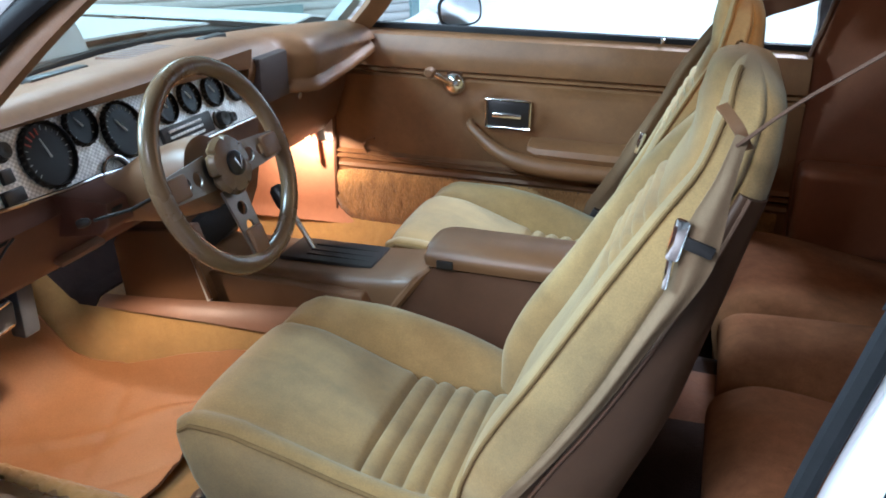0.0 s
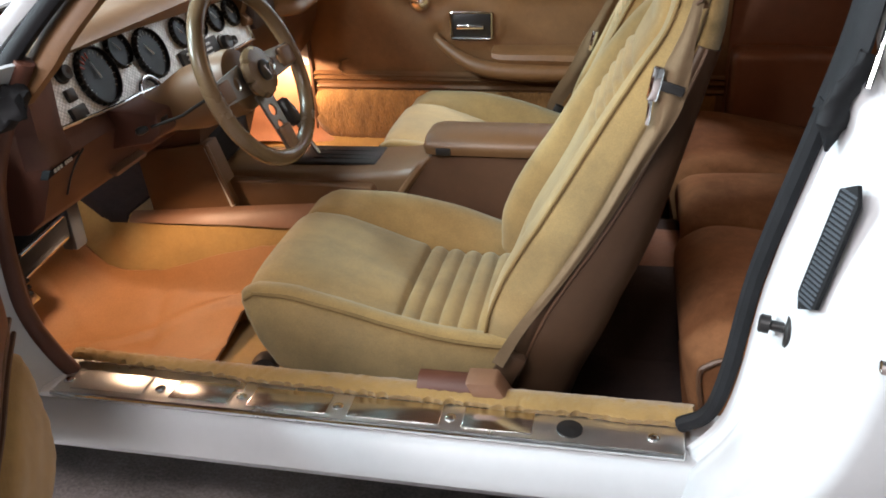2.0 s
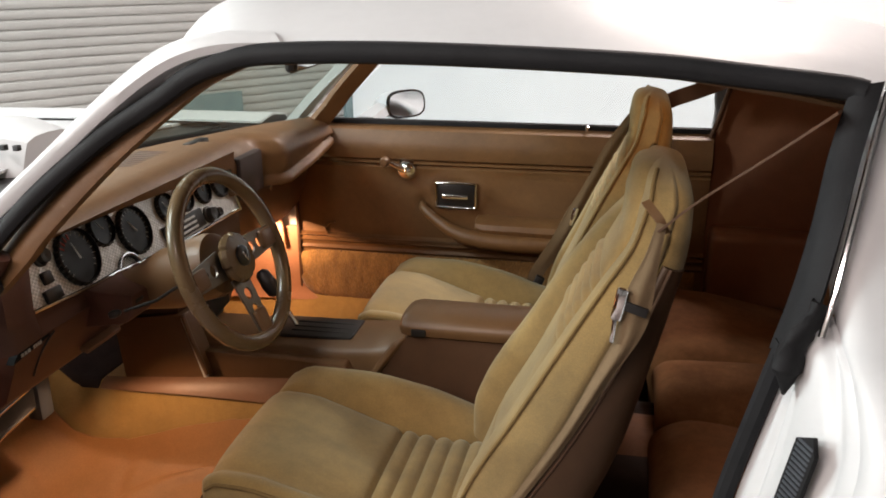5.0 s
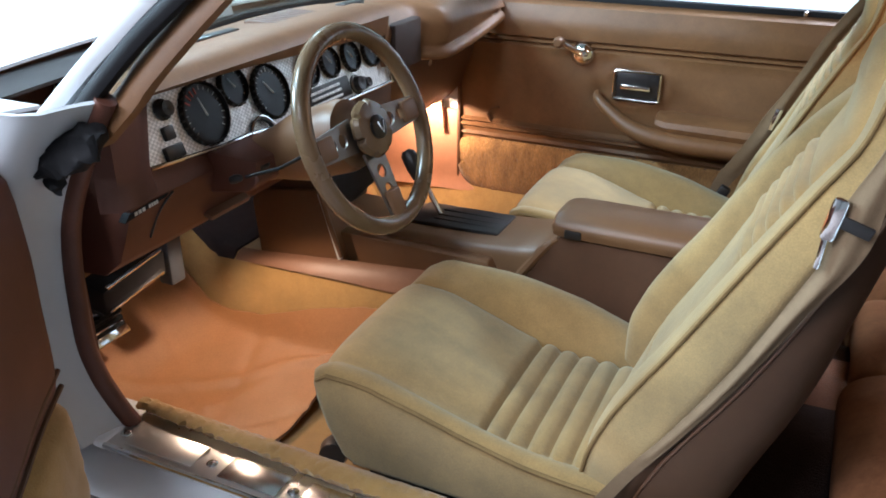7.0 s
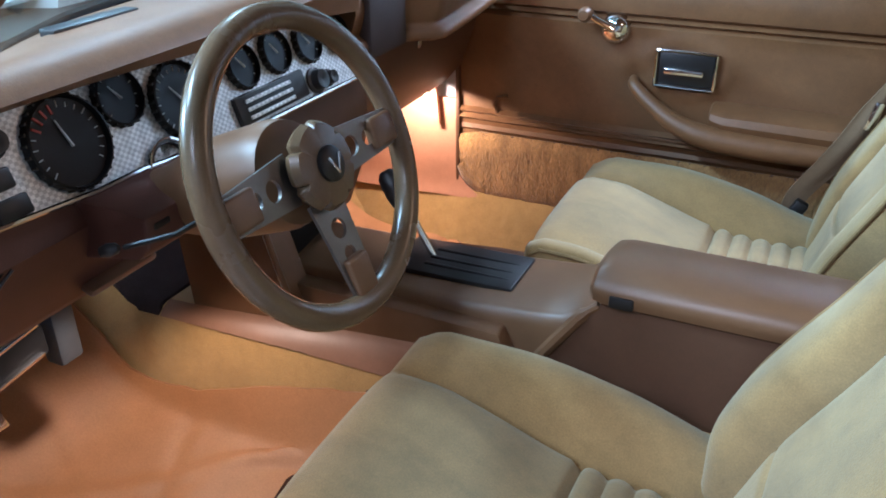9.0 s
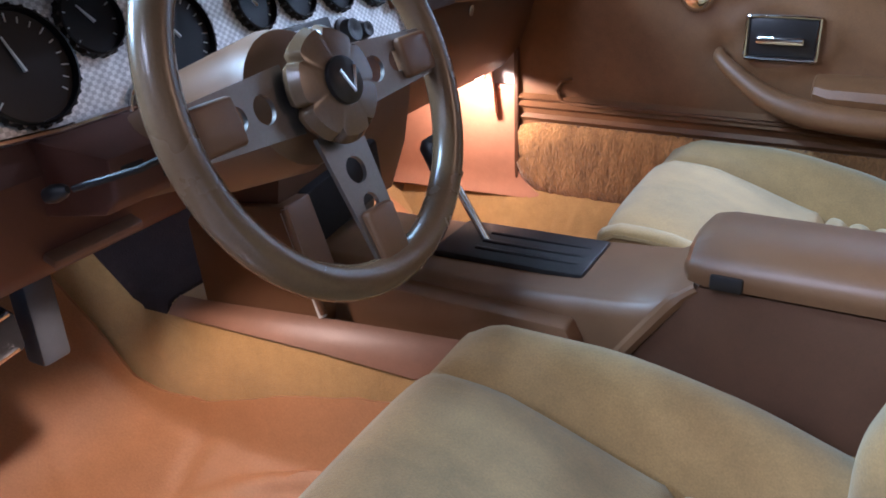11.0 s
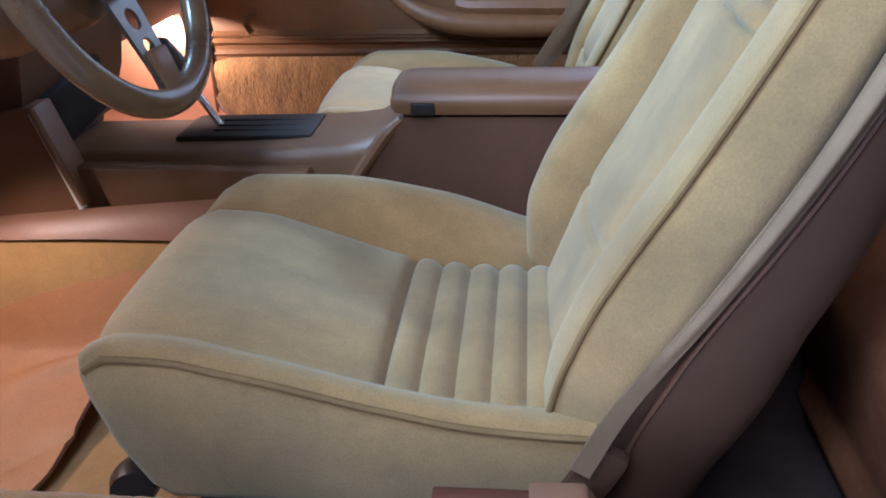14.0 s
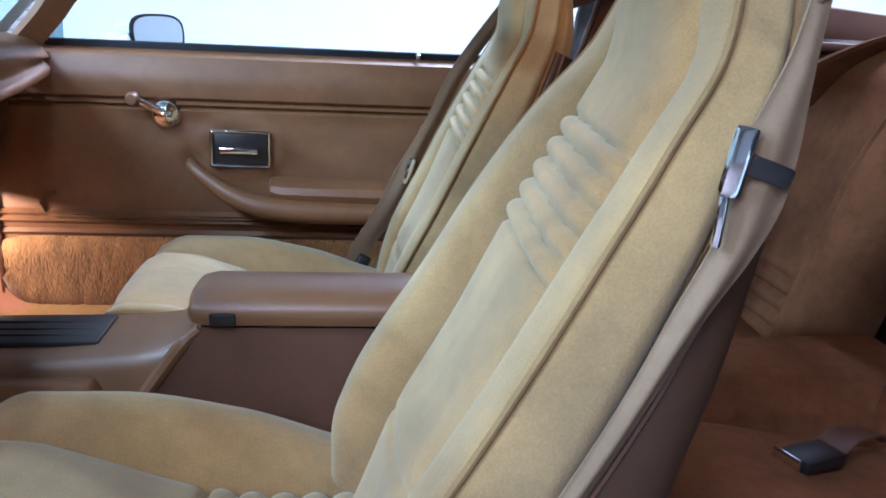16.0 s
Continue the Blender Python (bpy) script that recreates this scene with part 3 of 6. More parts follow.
for k in range(321):
    x = -0.310 + 1.070 * k / 320
    outer = curve(x, [(-0.295, -0.641), (-0.20, -0.646), (-0.05, -0.654), (0.10, -0.662), (0.30, -0.668), (0.76, -0.672)]) + 0.004 * noise.noise((x * 16, 0, 7)) + 0.0014 * noise.noise((x * 60, 0, 3))
    inner = curve(x, [(-0.31, -0.624), (-0.20, -0.626), (0.0, -0.626), (0.76, -0.624)])
    g.append([(x, outer + (inner - outer) * j / 7, 0.3585 + 0.007 * math.sin(math.pi * (0.12 + 0.80 * j / 7)) - 0.014 * max(0.0, j / 7 - 0.7) + 0.003 * noise.noise((x * 90, j * 0.9, 0))) for j in range(8)])
single("sill_carpet", solid(g, -0.012), CARPET, "gold carpet edging along the sill", "carpet")

# front jamb below the windscreen pillar
g = []
inner = smooth_path([(-0.302, -0.676, 0.356), (-0.320, -0.688, 0.405), (-0.333, -0.702, 0.47), (-0.335, -0.71, 0.55), (-0.31, -0.715, 0.72), (-0.245, -0.715, 0.85), (-0.20, -0.712, 0.92)], 5)
for a in inner:
    g.append([a + Vector((dx, dy, 0)) for dx, dy in ((0, 0), (-0.010, -0.02), (-0.018, -0.045), (-0.022, -0.075), (-0.040, -0.092), (-0.09, -0.100))])
part("hinge_jamb", solid(g, -0.006), WHITE, car, "white painted front door jamb")
part("jamb_trim", tube([p + Vector((0.006, 0.006, 0)) for p in inner], 0.015, 10), RED_TAN, car, "tan trim along the front of the door opening")

# front wings, bonnet and air scoop
for side in (-1, 1):
    g = [[(x, side * y, z - 0.04 * ((x + 0.45) / 1.9) ** 2) for y, z in ((0.64, 0.865), (0.74, 0.875), (0.83, 0.86), (0.90, 0.80), (0.94, 0.68), (0.93, 0.50), (0.90, 0.28))] for x in [-0.40 - 2.0 * k / 10 for k in range(11)]]
    part("front_wing", solid(g, 0.006 * side), WHITE, car, "white front wing")
g = [[(x, y, 0.855 + 0.035 * (1 - (y / 0.66) ** 2) - 0.05 * ((x + 0.62) / 1.8) ** 2) for y in [-0.64 + 1.28 * k / 12 for k in range(13)]] for x in [-0.66 - 1.75 * k / 10 for k in range(11)]]
part("bonnet", solid(g, -0.006), WHITE, car, "white bonnet")
rings = []
for k in range(9):
    t = k / 8
    x = -0.63 - 0.40 * t
    w, h = 0.15 * (1 - 0.3 * t) * (0.62 + 0.38 * min(1, t / 0.3)), 0.110 * (1 - 0.35 * t * t) * (0.72 + 0.28 * min(1, t / 0.3))
    rings.append([(x, w * c * (1.15 if s < 0.05 else 1), 0.87 + h * s) for c, s in ((-1, 0), (-0.95, 0.55), (-0.8, 0.88), (-0.5, 1.0), (0, 1.03), (0.5, 1.0), (0.8, 0.88), (0.95, 0.55), (1, 0))])
part("air_scoop", loft(rings), WHITE, car, "white bonnet air scoop")
for k in range(5):
    part("scoop_marking", rbox((-0.735 + 0.032 * k, -0.151, 0.938), (-0.722 + 0.032 * k, -0.138, 0.950), 0.001), BLACK, car)
g = [[(x, y, z - 0.02 * (y / 0.64) ** 2) for y in [-0.66 + 1.32 * k / 12 for k in range(13)]] for x, z in ((-0.66, 0.865), (-0.60, 0.862), (-0.54, 0.866))]
part("cowl", solid(g, -0.006), BLACK, car, "black cowl below the windscreen")
part("floor_pan", rbox((-0.95, -0.61, 0.14), (1.9, 0.61, 0.17), 0.004), BLACK, car, "dark floor pan")
part("firewall", rbox((-0.97, -0.72, 0.17), (-0.93, 0.72, 0.86), 0.004), BROWN, car, "dark bulkhead")
for x, y in ((-1.35, -0.78), (-1.35, 0.78), (1.42, -0.78), (1.42, 0.78)):
    s = -1 if y < 0 else 1
    part("tyre", lathe([(0.19, -0.10), (0.32, -0.10), (0.335, -0.07), (0.335, 0.07), (0.32, 0.10), (0.19, 0.10)], (x, y, 0.335), (0, 1, 0), 32), RUBBER, car, "black tyre")
    part("rim", lathe([(0.0, -0.085), (0.19, -0.095), (0.19, 0.095), (0.0, 0.085)], (x, y, 0.335), (0, 1, 0), 24), SILVER, car, "silver wheel rim")
g = [[(x, y, z) for y in [-0.80 + 1.6 * k / 10 for k in range(11)]] for x, z in ((1.40, 0.935), (1.9, 0.925), (2.3, 0.90), (2.45, 0.80), (2.5, 0.5))]
part("boot_lid", solid(g, -0.006), WHITE, car, "white boot lid")
g = [[(-2.40 - 0.05 * math.cos(y), y, z) for y in [-0.90 + 1.8 * k / 8 for k in range(9)]] for z in (0.28, 0.5, 0.66, 0.80)]
part("front_panel", solid(g, 0.006), WHITE, car, "white nose panel")

# rear jamb fittings
gx, gy = Vector((0.36, -0.93, 0.0)).normalized(), Vector((0.19, 0.03, 0.98)).normalized()
gn = gx.cross(gy).normalized()
gr = Matrix.Translation(Vector((0.858, -0.862, 0.763)) - 0.012 * gx + 0.002 * gn) @ Matrix((gx, gy, gn)).transposed().to_4x4()
one = prism([(-0.018, -0.062), (-0.008, -0.080), (0.018, -0.066), (0.018, 0.062), (0.006, 0.080), (-0.018, 0.066)], "z", -0.005, 0.001, 0.001)
one.transform(gr)
grille = part("vent_grille", one, RUBBER, car, "black slatted pressure vent grille")
for k in range(24):
    v = -0.068 + 0.0059 * k
    one = rbox((-0.0135, v - 0.0016, 0.0005), (0.0135, v + 0.0016, 0.0022), 0.0008, turn=pose(0, 0, 0, 8, 0, 0))
    one.transform(gr)
    part("slat", one, SLATE, grille)
bm = lathe([(0.023, -0.02), (0.024, 0.004), (0.021, 0.007), (0.0065, 0.008), (0.0065, 0.024), (0.0115, 0.025), (0.0115, 0.036), (0.009, 0.038), (0.0, 0.0385)], (0.841, -0.803, 0.630), (-1.0, 0.22, 0.06), 18)
single("door_striker", bm, BLACK, "dark steel door striker pin on the white jamb", "door striker")
part("side_moulding", rbox((0.893, -0.964, 0.682), (1.9, -0.950, 0.698), 0.004), CHROME, car, "thin bright side moulding")
part("window_moulding", tube([(0.880, -0.782, 0.922), (0.893, -0.760, 0.966), (0.911, -0.720, 1.036), (0.931, -0.672, 1.106), (0.950, -0.630, 1.172)], 0.004, 8), CHROME, car, "bright strip on the sail panel")

part("panel_seam", tube([(0.80, -0.882, 0.36), (0.86, -0.925, 0.425), (0.93, -0.944, 0.49), (1.0, -0.951, 0.545), (1.08, -0.953, 0.62)], 0.003, 6), RUBBER, car, "dark seam in the quarter panel")

# screens
def glass_base(y):
    return curve(abs(y), [(0.0, -0.52), (0.2, -0.50), (0.4, -0.43), (0.55, -0.35), (0.66, -0.28)])


gl = []
for k in range(9):
    t = k / 8
    row = []
    for j in range(13):
        v = -1 + j / 6
        y0, y1 = 0.665 * v, 0.600 * v
        a = Vector((glass_base(y0), y0, 0.888 - 0.03 * v * v))
        b = Vector((0.03 + 0.075 * v * v, y1, 1.252 - 0.055 * abs(v) ** 2.4))
        row.append(a.lerp(b, t) + Vector((-0.02, 0, 0.02)) * math.sin(math.pi * t))
    gl.append(row)
screen = thing("windscreen", (-0.2, 0, 1.0), "tinted curved windscreen glass in a black gasket", "windscreen")
ws = part("glass", solid(gl, 0.005), GLASS, screen, "tinted glass")
ws.visible_shadow = False
part("gasket", tube([p + Vector((0.004, 0, 0.004)) for p in gl[0]], 0.008, 6), RUBBER, screen, "black lower gasket")
gl = []
for k in range(7):
    t = k / 6
    low = smooth_path([(1.375, -0.655, 0.978), (1.56, -0.640, 0.966), (1.74, -0.50, 0.955), (1.84, -0.25, 0.948), (1.86, 0, 0.946), (1.84, 0.25, 0.948), (1.74, 0.50, 0.955), (1.56, 0.640, 0.966), (1.375, 0.655, 0.978)], 3)
    top = smooth_path([(1.245, -0.590, 1.110), (1.262, -0.56, 1.120), (1.275, -0.45, 1.134), (1.285, -0.22, 1.150), (1.288, 0, 1.156), (1.285, 0.22, 1.150), (1.275, 0.45, 1.134), (1.262, 0.56, 1.120), (1.245, 0.590, 1.110)], 3)
    gl.append([b.lerp(a, t) for a, b in zip(low, top)])
rw = single("rear_window", solid(gl, 0.005), SIDE_GLASS, "sloping wraparound rear window glass", "window")
rw.visible_shadow = False


# ---- passenger door and far side ----
def door_skin():
    g = [[(-0.34 + 1.24 * k / 10, a, b) for k in range(11)] for a, b in ((0.755, 0.855), (0.83, 0.84), (0.91, 0.80), (0.948, 0.68), (0.945, 0.5), (0.90, 0.30))]
    return solid(g, -0.006)


def door_trim():
    """Padded upper roll, waist grooves and main panel of the door, as one skin from the foot upwards."""
    prof = [(0.690, 0.280), (0.705, 0.30), (0.708, 0.462), (0.702, 0.470), (0.709, 0.478), (0.707, 0.488), (0.696, 0.496), (0.708, 0.504), (0.696, 0.512), (0.709, 0.520), (0.706, 0.60), (0.703, 0.72), (0.700, 0.736), (0.709, 0.743), (0.698, 0.749), (0.709, 0.756), (0.697, 0.763), (0.692, 0.79), (0.696, 0.815), (0.712, 0.845), (0.735, 0.858), (0.748, 0.858)]
    prof = [q for (a, b), (c, e) in zip(prof, prof[1:]) for q in ([(a + (c - a) * k / 10, b + (e - b) * k / 10) for k in range(10)] if e - b > 0.05 and b > 0.5 else [(a, b)])] + prof[-1:]

    def dent(x, z):
        d = 0.010 * bell(math.hypot(x - 0.085, z - 0.632), 0, 0.022) + 0.006 * bell(math.hypot(x - 0.033, z - 0.729), 0, 0.045)
        d -= 0.004 * bell(math.hypot((x - 0.184) / 1.5, z - 0.661), 0.055, 0.012)
        return (d + 0.0022 * noise.noise((x * 7, z * 9, 5.0))) * (0.53 < z < 0.735)

    g = [[(-0.32 + 1.22 * k / 160, a - 0.012 + dent(-0.32 + 1.22 * k / 160, b), b) for k in range(161)] for a, b in prof]
    return solid(g, -0.010)


door = part("car_door", door_skin(), WHITE, car, "closed passenger door with white skin")
part("inner_panel", door_trim(), VINYL, door, "camel vinyl door panel with stitched grooves", 30)
rows = []
for i in range(25):
    row = []
    for j in range(301):
        x = -0.312 + 1.19 * j / 300
        v = -1 + i / 12
        half = 0.076 * max(0.02, 1 - max(0.0, (-0.225 - x) / 0.087) ** 2.6) ** 0.5
        z = 0.380 + (half if v < 0 else 0.076 - 0.25 * (0.076 - half)) * v
        pile = 0.0014 * noise.noise((x * 55, z * 20, 3.0)) + 0.0016 * noise.noise((x * 170, z * 60, 7.0))
        row.append((x + 0.002 * noise.noise((x * 40, z * 40, 1.0)), 0.690 + 0.010 * abs(v) ** 6 + pile * (1 - 0.5 * abs(v) ** 4), z + 0.004 * abs(v) ** 8 * noise.noise((x * 90, v, 0.0))))
    rows.append(row)
part("lower_carpet", solid(rows, 0.012), SHAG, door, "shaggy gold carpet along the foot of the door", 80)
part("carpet_edge", tube(smooth_path([(0.88, 0.690, 0.303), (0.3, 0.690, 0.302), (-0.20, 0.690, 0.302), (-0.262, 0.690, 0.316), (-0.298, 0.690, 0.345), (-0.313, 0.692, 0.380), (-0.314, 0.692, 0.425), (-0.304, 0.692, 0.446), (-0.27, 0.692, 0.457), (-0.20, 0.692, 0.459), (0.3, 0.692, 0.459), (0.88, 0.692, 0.459)], 6), 0.0035, 6), BROWN, door, "dark carpet edge")
part("window_strip", rbox((-0.26, 0.722, 0.846), (0.90, 0.748, 0.872), 0.005), RUBBER, door, "black window strip")
part("lower_moulding", tube([(-0.20, 0.6925, 0.556), (-0.222, 0.6915, 0.550), (-0.234, 0.6910, 0.532), (-0.224, 0.6905, 0.513), (-0.20, 0.690, 0.507), (0.30, 0.690, 0.505), (0.86, 0.690, 0.505)], 0.004, 8), VINYL, door)
frame_line = smooth_path([(0.131, 0.683, 0.624), (0.184, 0.683, 0.623), (0.237, 0.683, 0.624), (0.243, 0.683, 0.630), (0.243, 0.683, 0.661), (0.243, 0.683, 0.691), (0.237, 0.683, 0.697), (0.184, 0.683, 0.698), (0.131, 0.683, 0.697), (0.125, 0.683, 0.691), (0.125, 0.683, 0.661), (0.125, 0.683, 0.630)], 3, closed=True)
part("handle_bezel", tube([p + Vector((0, -0.002, 0)) for p in frame_line], 0.0036, 8, closed=True, up=(0, 1, 0)), CHROME, door, "chrome inner handle bezel")
part("handle_cup", rbox((0.127, 0.682, 0.626), (0.241, 0.706, 0.695), 0.006), BLACK, door, "black recessed cup")
part("release_lever", rbox((0.142, 0.672, 0.650), (0.222, 0.684, 0.664), 0.004), CHROME, door, "chrome release lever")
part("window_crank", lathe([(0.033, 0.0), (0.033, 0.010), (0.025, 0.022), (0.013, 0.029), (0.0, 0.031)], (0.033, 0.702, 0.729), (0, -1, 0), 22), CHROME, door, "chrome window winder")
part("crank_arm", tube([(0.030, 0.678, 0.733), (0.008, 0.668, 0.745), (-0.020, 0.662, 0.760)], [0.014, 0.012, 0.011], 10, flat=0.7, up=(0, 1, 0)), CHROME, door)
part("crank_knob", lathe([(0.009, 0.0), (0.014, 0.004), (0.015, 0.022), (0.010, 0.030), (0.0, 0.031)], (-0.022, 0.666, 0.761), (0, -1, 0), 16), PLASTIC, door, "tan winder knob")
part("armrest", loft([[(x, 0.704 - d * c, zc + h * s) for c, s in ((0, -1), (0.55, -0.95), (0.9, -0.6), (1.0, 0.0), (0.95, 0.55), (0.7, 0.9), (0, 1))] for x, d, zc, h in ((0.245, 0.045, 0.583, 0.014), (0.250, 0.075, 0.582, 0.020), (0.275, 0.086, 0.578, 0.025), (0.45, 0.088, 0.576, 0.028), (0.66, 0.086, 0.574, 0.032), (0.80, 0.078, 0.570, 0.038), (0.83, 0.035, 0.575, 0.028))]), VINYL, door, "padded vinyl armrest")
pull = smooth_path([(0.080, 0.694, 0.630), (0.090, 0.668, 0.620), (0.135, 0.648, 0.590), (0.19, 0.632, 0.562), (0.26, 0.624, 0.546), (0.36, 0.624, 0.540), (0.50, 0.632, 0.538)], 6)
part("pull_strap", tube(pull, [0.009 + 0.015 * min(1, k / 22) for k in range(len(pull))], 12), VINYL, door, "curved vinyl door pull")
part("lock_knob", lathe([(0.010, 0.0), (0.004, 0.003), (0.004, 0.02), (0.006, 0.024), (0.006, 0.032), (0.0, 0.034)], (0.556, 0.728, 0.838), (0, -0.2, 1), 12), CHROME, door, "chrome lock button")
mn = Vector((0.75, -0.65, 0.10)).normalized()
mu = (Vector((0, 0, 1)) - mn * mn.z).normalized()
mv = mn.cross(mu)


def mirror_ring(out, w, h):
    pts = []
    for k in range(28):
        a = 2 * math.pi * k / 28
        c, d = math.cos(a), math.sin(a)
        e = (abs(c) ** 3.2 + abs(d) ** 3.2) ** (-1 / 3.2)
        pts.append(Vector((-0.045, 0.98, 0.879)) + mn * out + mv * (w * c * e) + mu * (h * d * e))
    return pts


part("side_mirror", loft([mirror_ring(o, w, h) for o, w, h in ((-0.13, 0.015, 0.01), (-0.11, 0.045, 0.028), (-0.06, 0.066, 0.041), (0.0, 0.075, 0.046), (0.006, 0.073, 0.044))]), WHITE, door, "white door mirror")
part("mirror_rim", loft([mirror_ring(o, w, h) for o, w, h in ((0.004, 0.0745, 0.0455), (0.010, 0.074, 0.045), (0.010, 0.066, 0.038))]), RUBBER, door, "black mirror rim")
part("mirror_glass", loft([mirror_ring(o, w, h) for o, w, h in ((0.0085, 0.068, 0.040), (0.0115, 0.067, 0.039))]), MIRROR, door, "mirror glass")
part("mirror_foot", loft([[(-0.16, 0.80, 0.845), (-0.09, 0.80, 0.845), (-0.10, 0.80, 0.865), (-0.15, 0.80, 0.865)], [(-0.14, 0.95, 0.855), (-0.08, 0.95, 0.855), (-0.09, 0.95, 0.885), (-0.13, 0.95, 0.885)]]), WHITE, door)
pw = part("window_glass", solid([[(-0.24, 0.745, 0.85), (0.40, 0.75, 0.85), (0.90, 0.745, 0.86)], [(-0.05, 0.69, 1.02), (0.40, 0.70, 1.03), (0.93, 0.69, 1.03)], [(0.14, 0.625, 1.185), (0.40, 0.63, 1.195), (0.94, 0.625, 1.165)]], 0.004), SIDE_GLASS, door, "raised door window glass")
pw.visible_shadow = False

# passenger side quarter trim
g = [[(x, y, z) for x, y, z in row] for row in (
    [(0.885, 0.715, 0.30), (1.0, 0.70, 0.30), (1.2, 0.66, 0.30), (1.45, 0.63, 0.30)],
    [(0.885, 0.712, 0.60), (1.0, 0.69, 0.60), (1.2, 0.65, 0.60), (1.45, 0.62, 0.60)],
    [(0.893, 0.735, 0.855), (1.0, 0.71, 0.855), (1.2, 0.67, 0.855), (1.45, 0.63, 0.855)],
    [(0.907, 0.722, 0.90), (1.0, 0.70, 0.90), (1.2, 0.66, 0.90), (1.5, 0.62, 0.90)],
    [(0.930, 0.683, 0.985), (1.05, 0.668, 0.985), (1.25, 0.64, 0.984), (1.62, 0.60, 0.984)],
    [(0.938, 0.670, 1.01), (1.05, 0.658, 1.01), (1.2, 0.633, 1.01), (1.335, 0.62, 1.008)],
    [(0.955, 0.615, 1.16), (1.06, 0.60, 1.145), (1.15, 0.59, 1.12), (1.225, 0.58, 1.10)])]
part("quarter_trim", solid(g, -0.01), QUARTER, car, "russet plastic quarter trim panel")
part("quarter_trim", solid([[(x + 0.02, -y + 0.025, z - 0.012) for x, y, z in row] for row in g], 0.01), QUARTER, car, "russet plastic quarter trim panel")
part("side_ledge", rbox((0.905, 0.585, 0.40), (1.24, 0.70, 0.612), 0.025, 4), QUARTER, car, "russet ledge below the quarter trim")
part("trim_edge", tube([(0.885, 0.700, 0.60), (0.895, 0.715, 0.855), (0.909, 0.705, 0.905), (0.955, 0.605, 1.15)], 0.007, 8), BROWN, car)
part("parcel_shelf", rbox((1.36, -0.615, 0.915), (1.84, 0.615, 0.935), 0.006), BROWN, car, "brown rear parcel shelf")
part("rear_bulkhead", rbox((1.39, -0.66, 0.17), (1.42, 0.66, 0.914), 0.004), BROWN, car)


# ---- floor of the car ----
def carpet_grid(y0, y1, x0, x1, z, lump, seed, nx=40, ny=24):
    g = []
    for i in range(nx + 1):
        x = x0 + (x1 - x0) * i / nx
        row = []
        for j in range(ny + 1):
            y = y0 + (y1 - y0) * j / ny
            zz = z(x, y) if callable(z) else z
            row.append((x, y, zz + lump * noise.noise((x * 6, y * 6, seed))))
        g.append(row)
    return g


def front_floor(x, y):
    up = max(0.0, -0.52 - x)
    return 0.185 + up * 0.85 + 0.222 * max(0.0, min(1.0, (0.222 - abs(y)) / 0.055)) ** 0.8


part("front_carpet", solid(carpet_grid(-0.60, 0.69, -0.92, 0.44, front_floor, 0.002, 1.0, 60, 96), -0.012), CARPET, car, "gold carpet over the footwells and tunnel")
part("rear_carpet", solid(carpet_grid(-0.60, 0.66, 0.442, 1.38, lambda x, y: 0.185 + 0.13 * max(0.0, min(1.0, (0.24 - abs(y)) / 0.09)), 0.004, 2.0, 16, 40), -0.012), SHADED_CARPET, car, "rear footwell carpet with its shade painted in")
# this dark sheet over the toe carpet stands in for the shade there
part("toe_shade", solid(carpet_grid(-0.300, 0.10, -0.92, -0.468, lambda x, y: front_floor(x, y) + 0.010, 0.003, 8.0, 18, 60), -0.008), SHADED_CARPET, car, "dark sheet as shade over the carpet at the front of the tunnel", 60)
TUNNEL = material("russet_tunnel_carpet", (0.190, 0.080, 0.038), 0.95, vary=0.14, scale=8, fine=420, bump=0.6, sheen=0.2, dist=0.003)
g = [[(x, 0.172 * math.cos(a), 0.180 + (0.150 + 0.004 * noise.noise((x * 9, a, 6.0))) * math.sin(a) ** 0.6) for a in [math.pi * k / 24 for k in range(25)]] for x in [0.44 + 0.34 * k / 12 for k in range(13)]]
part("tunnel_carpet", solid(g, 0.010), TUNNEL, car, "russet carpet over the rear of the tunnel", 60)
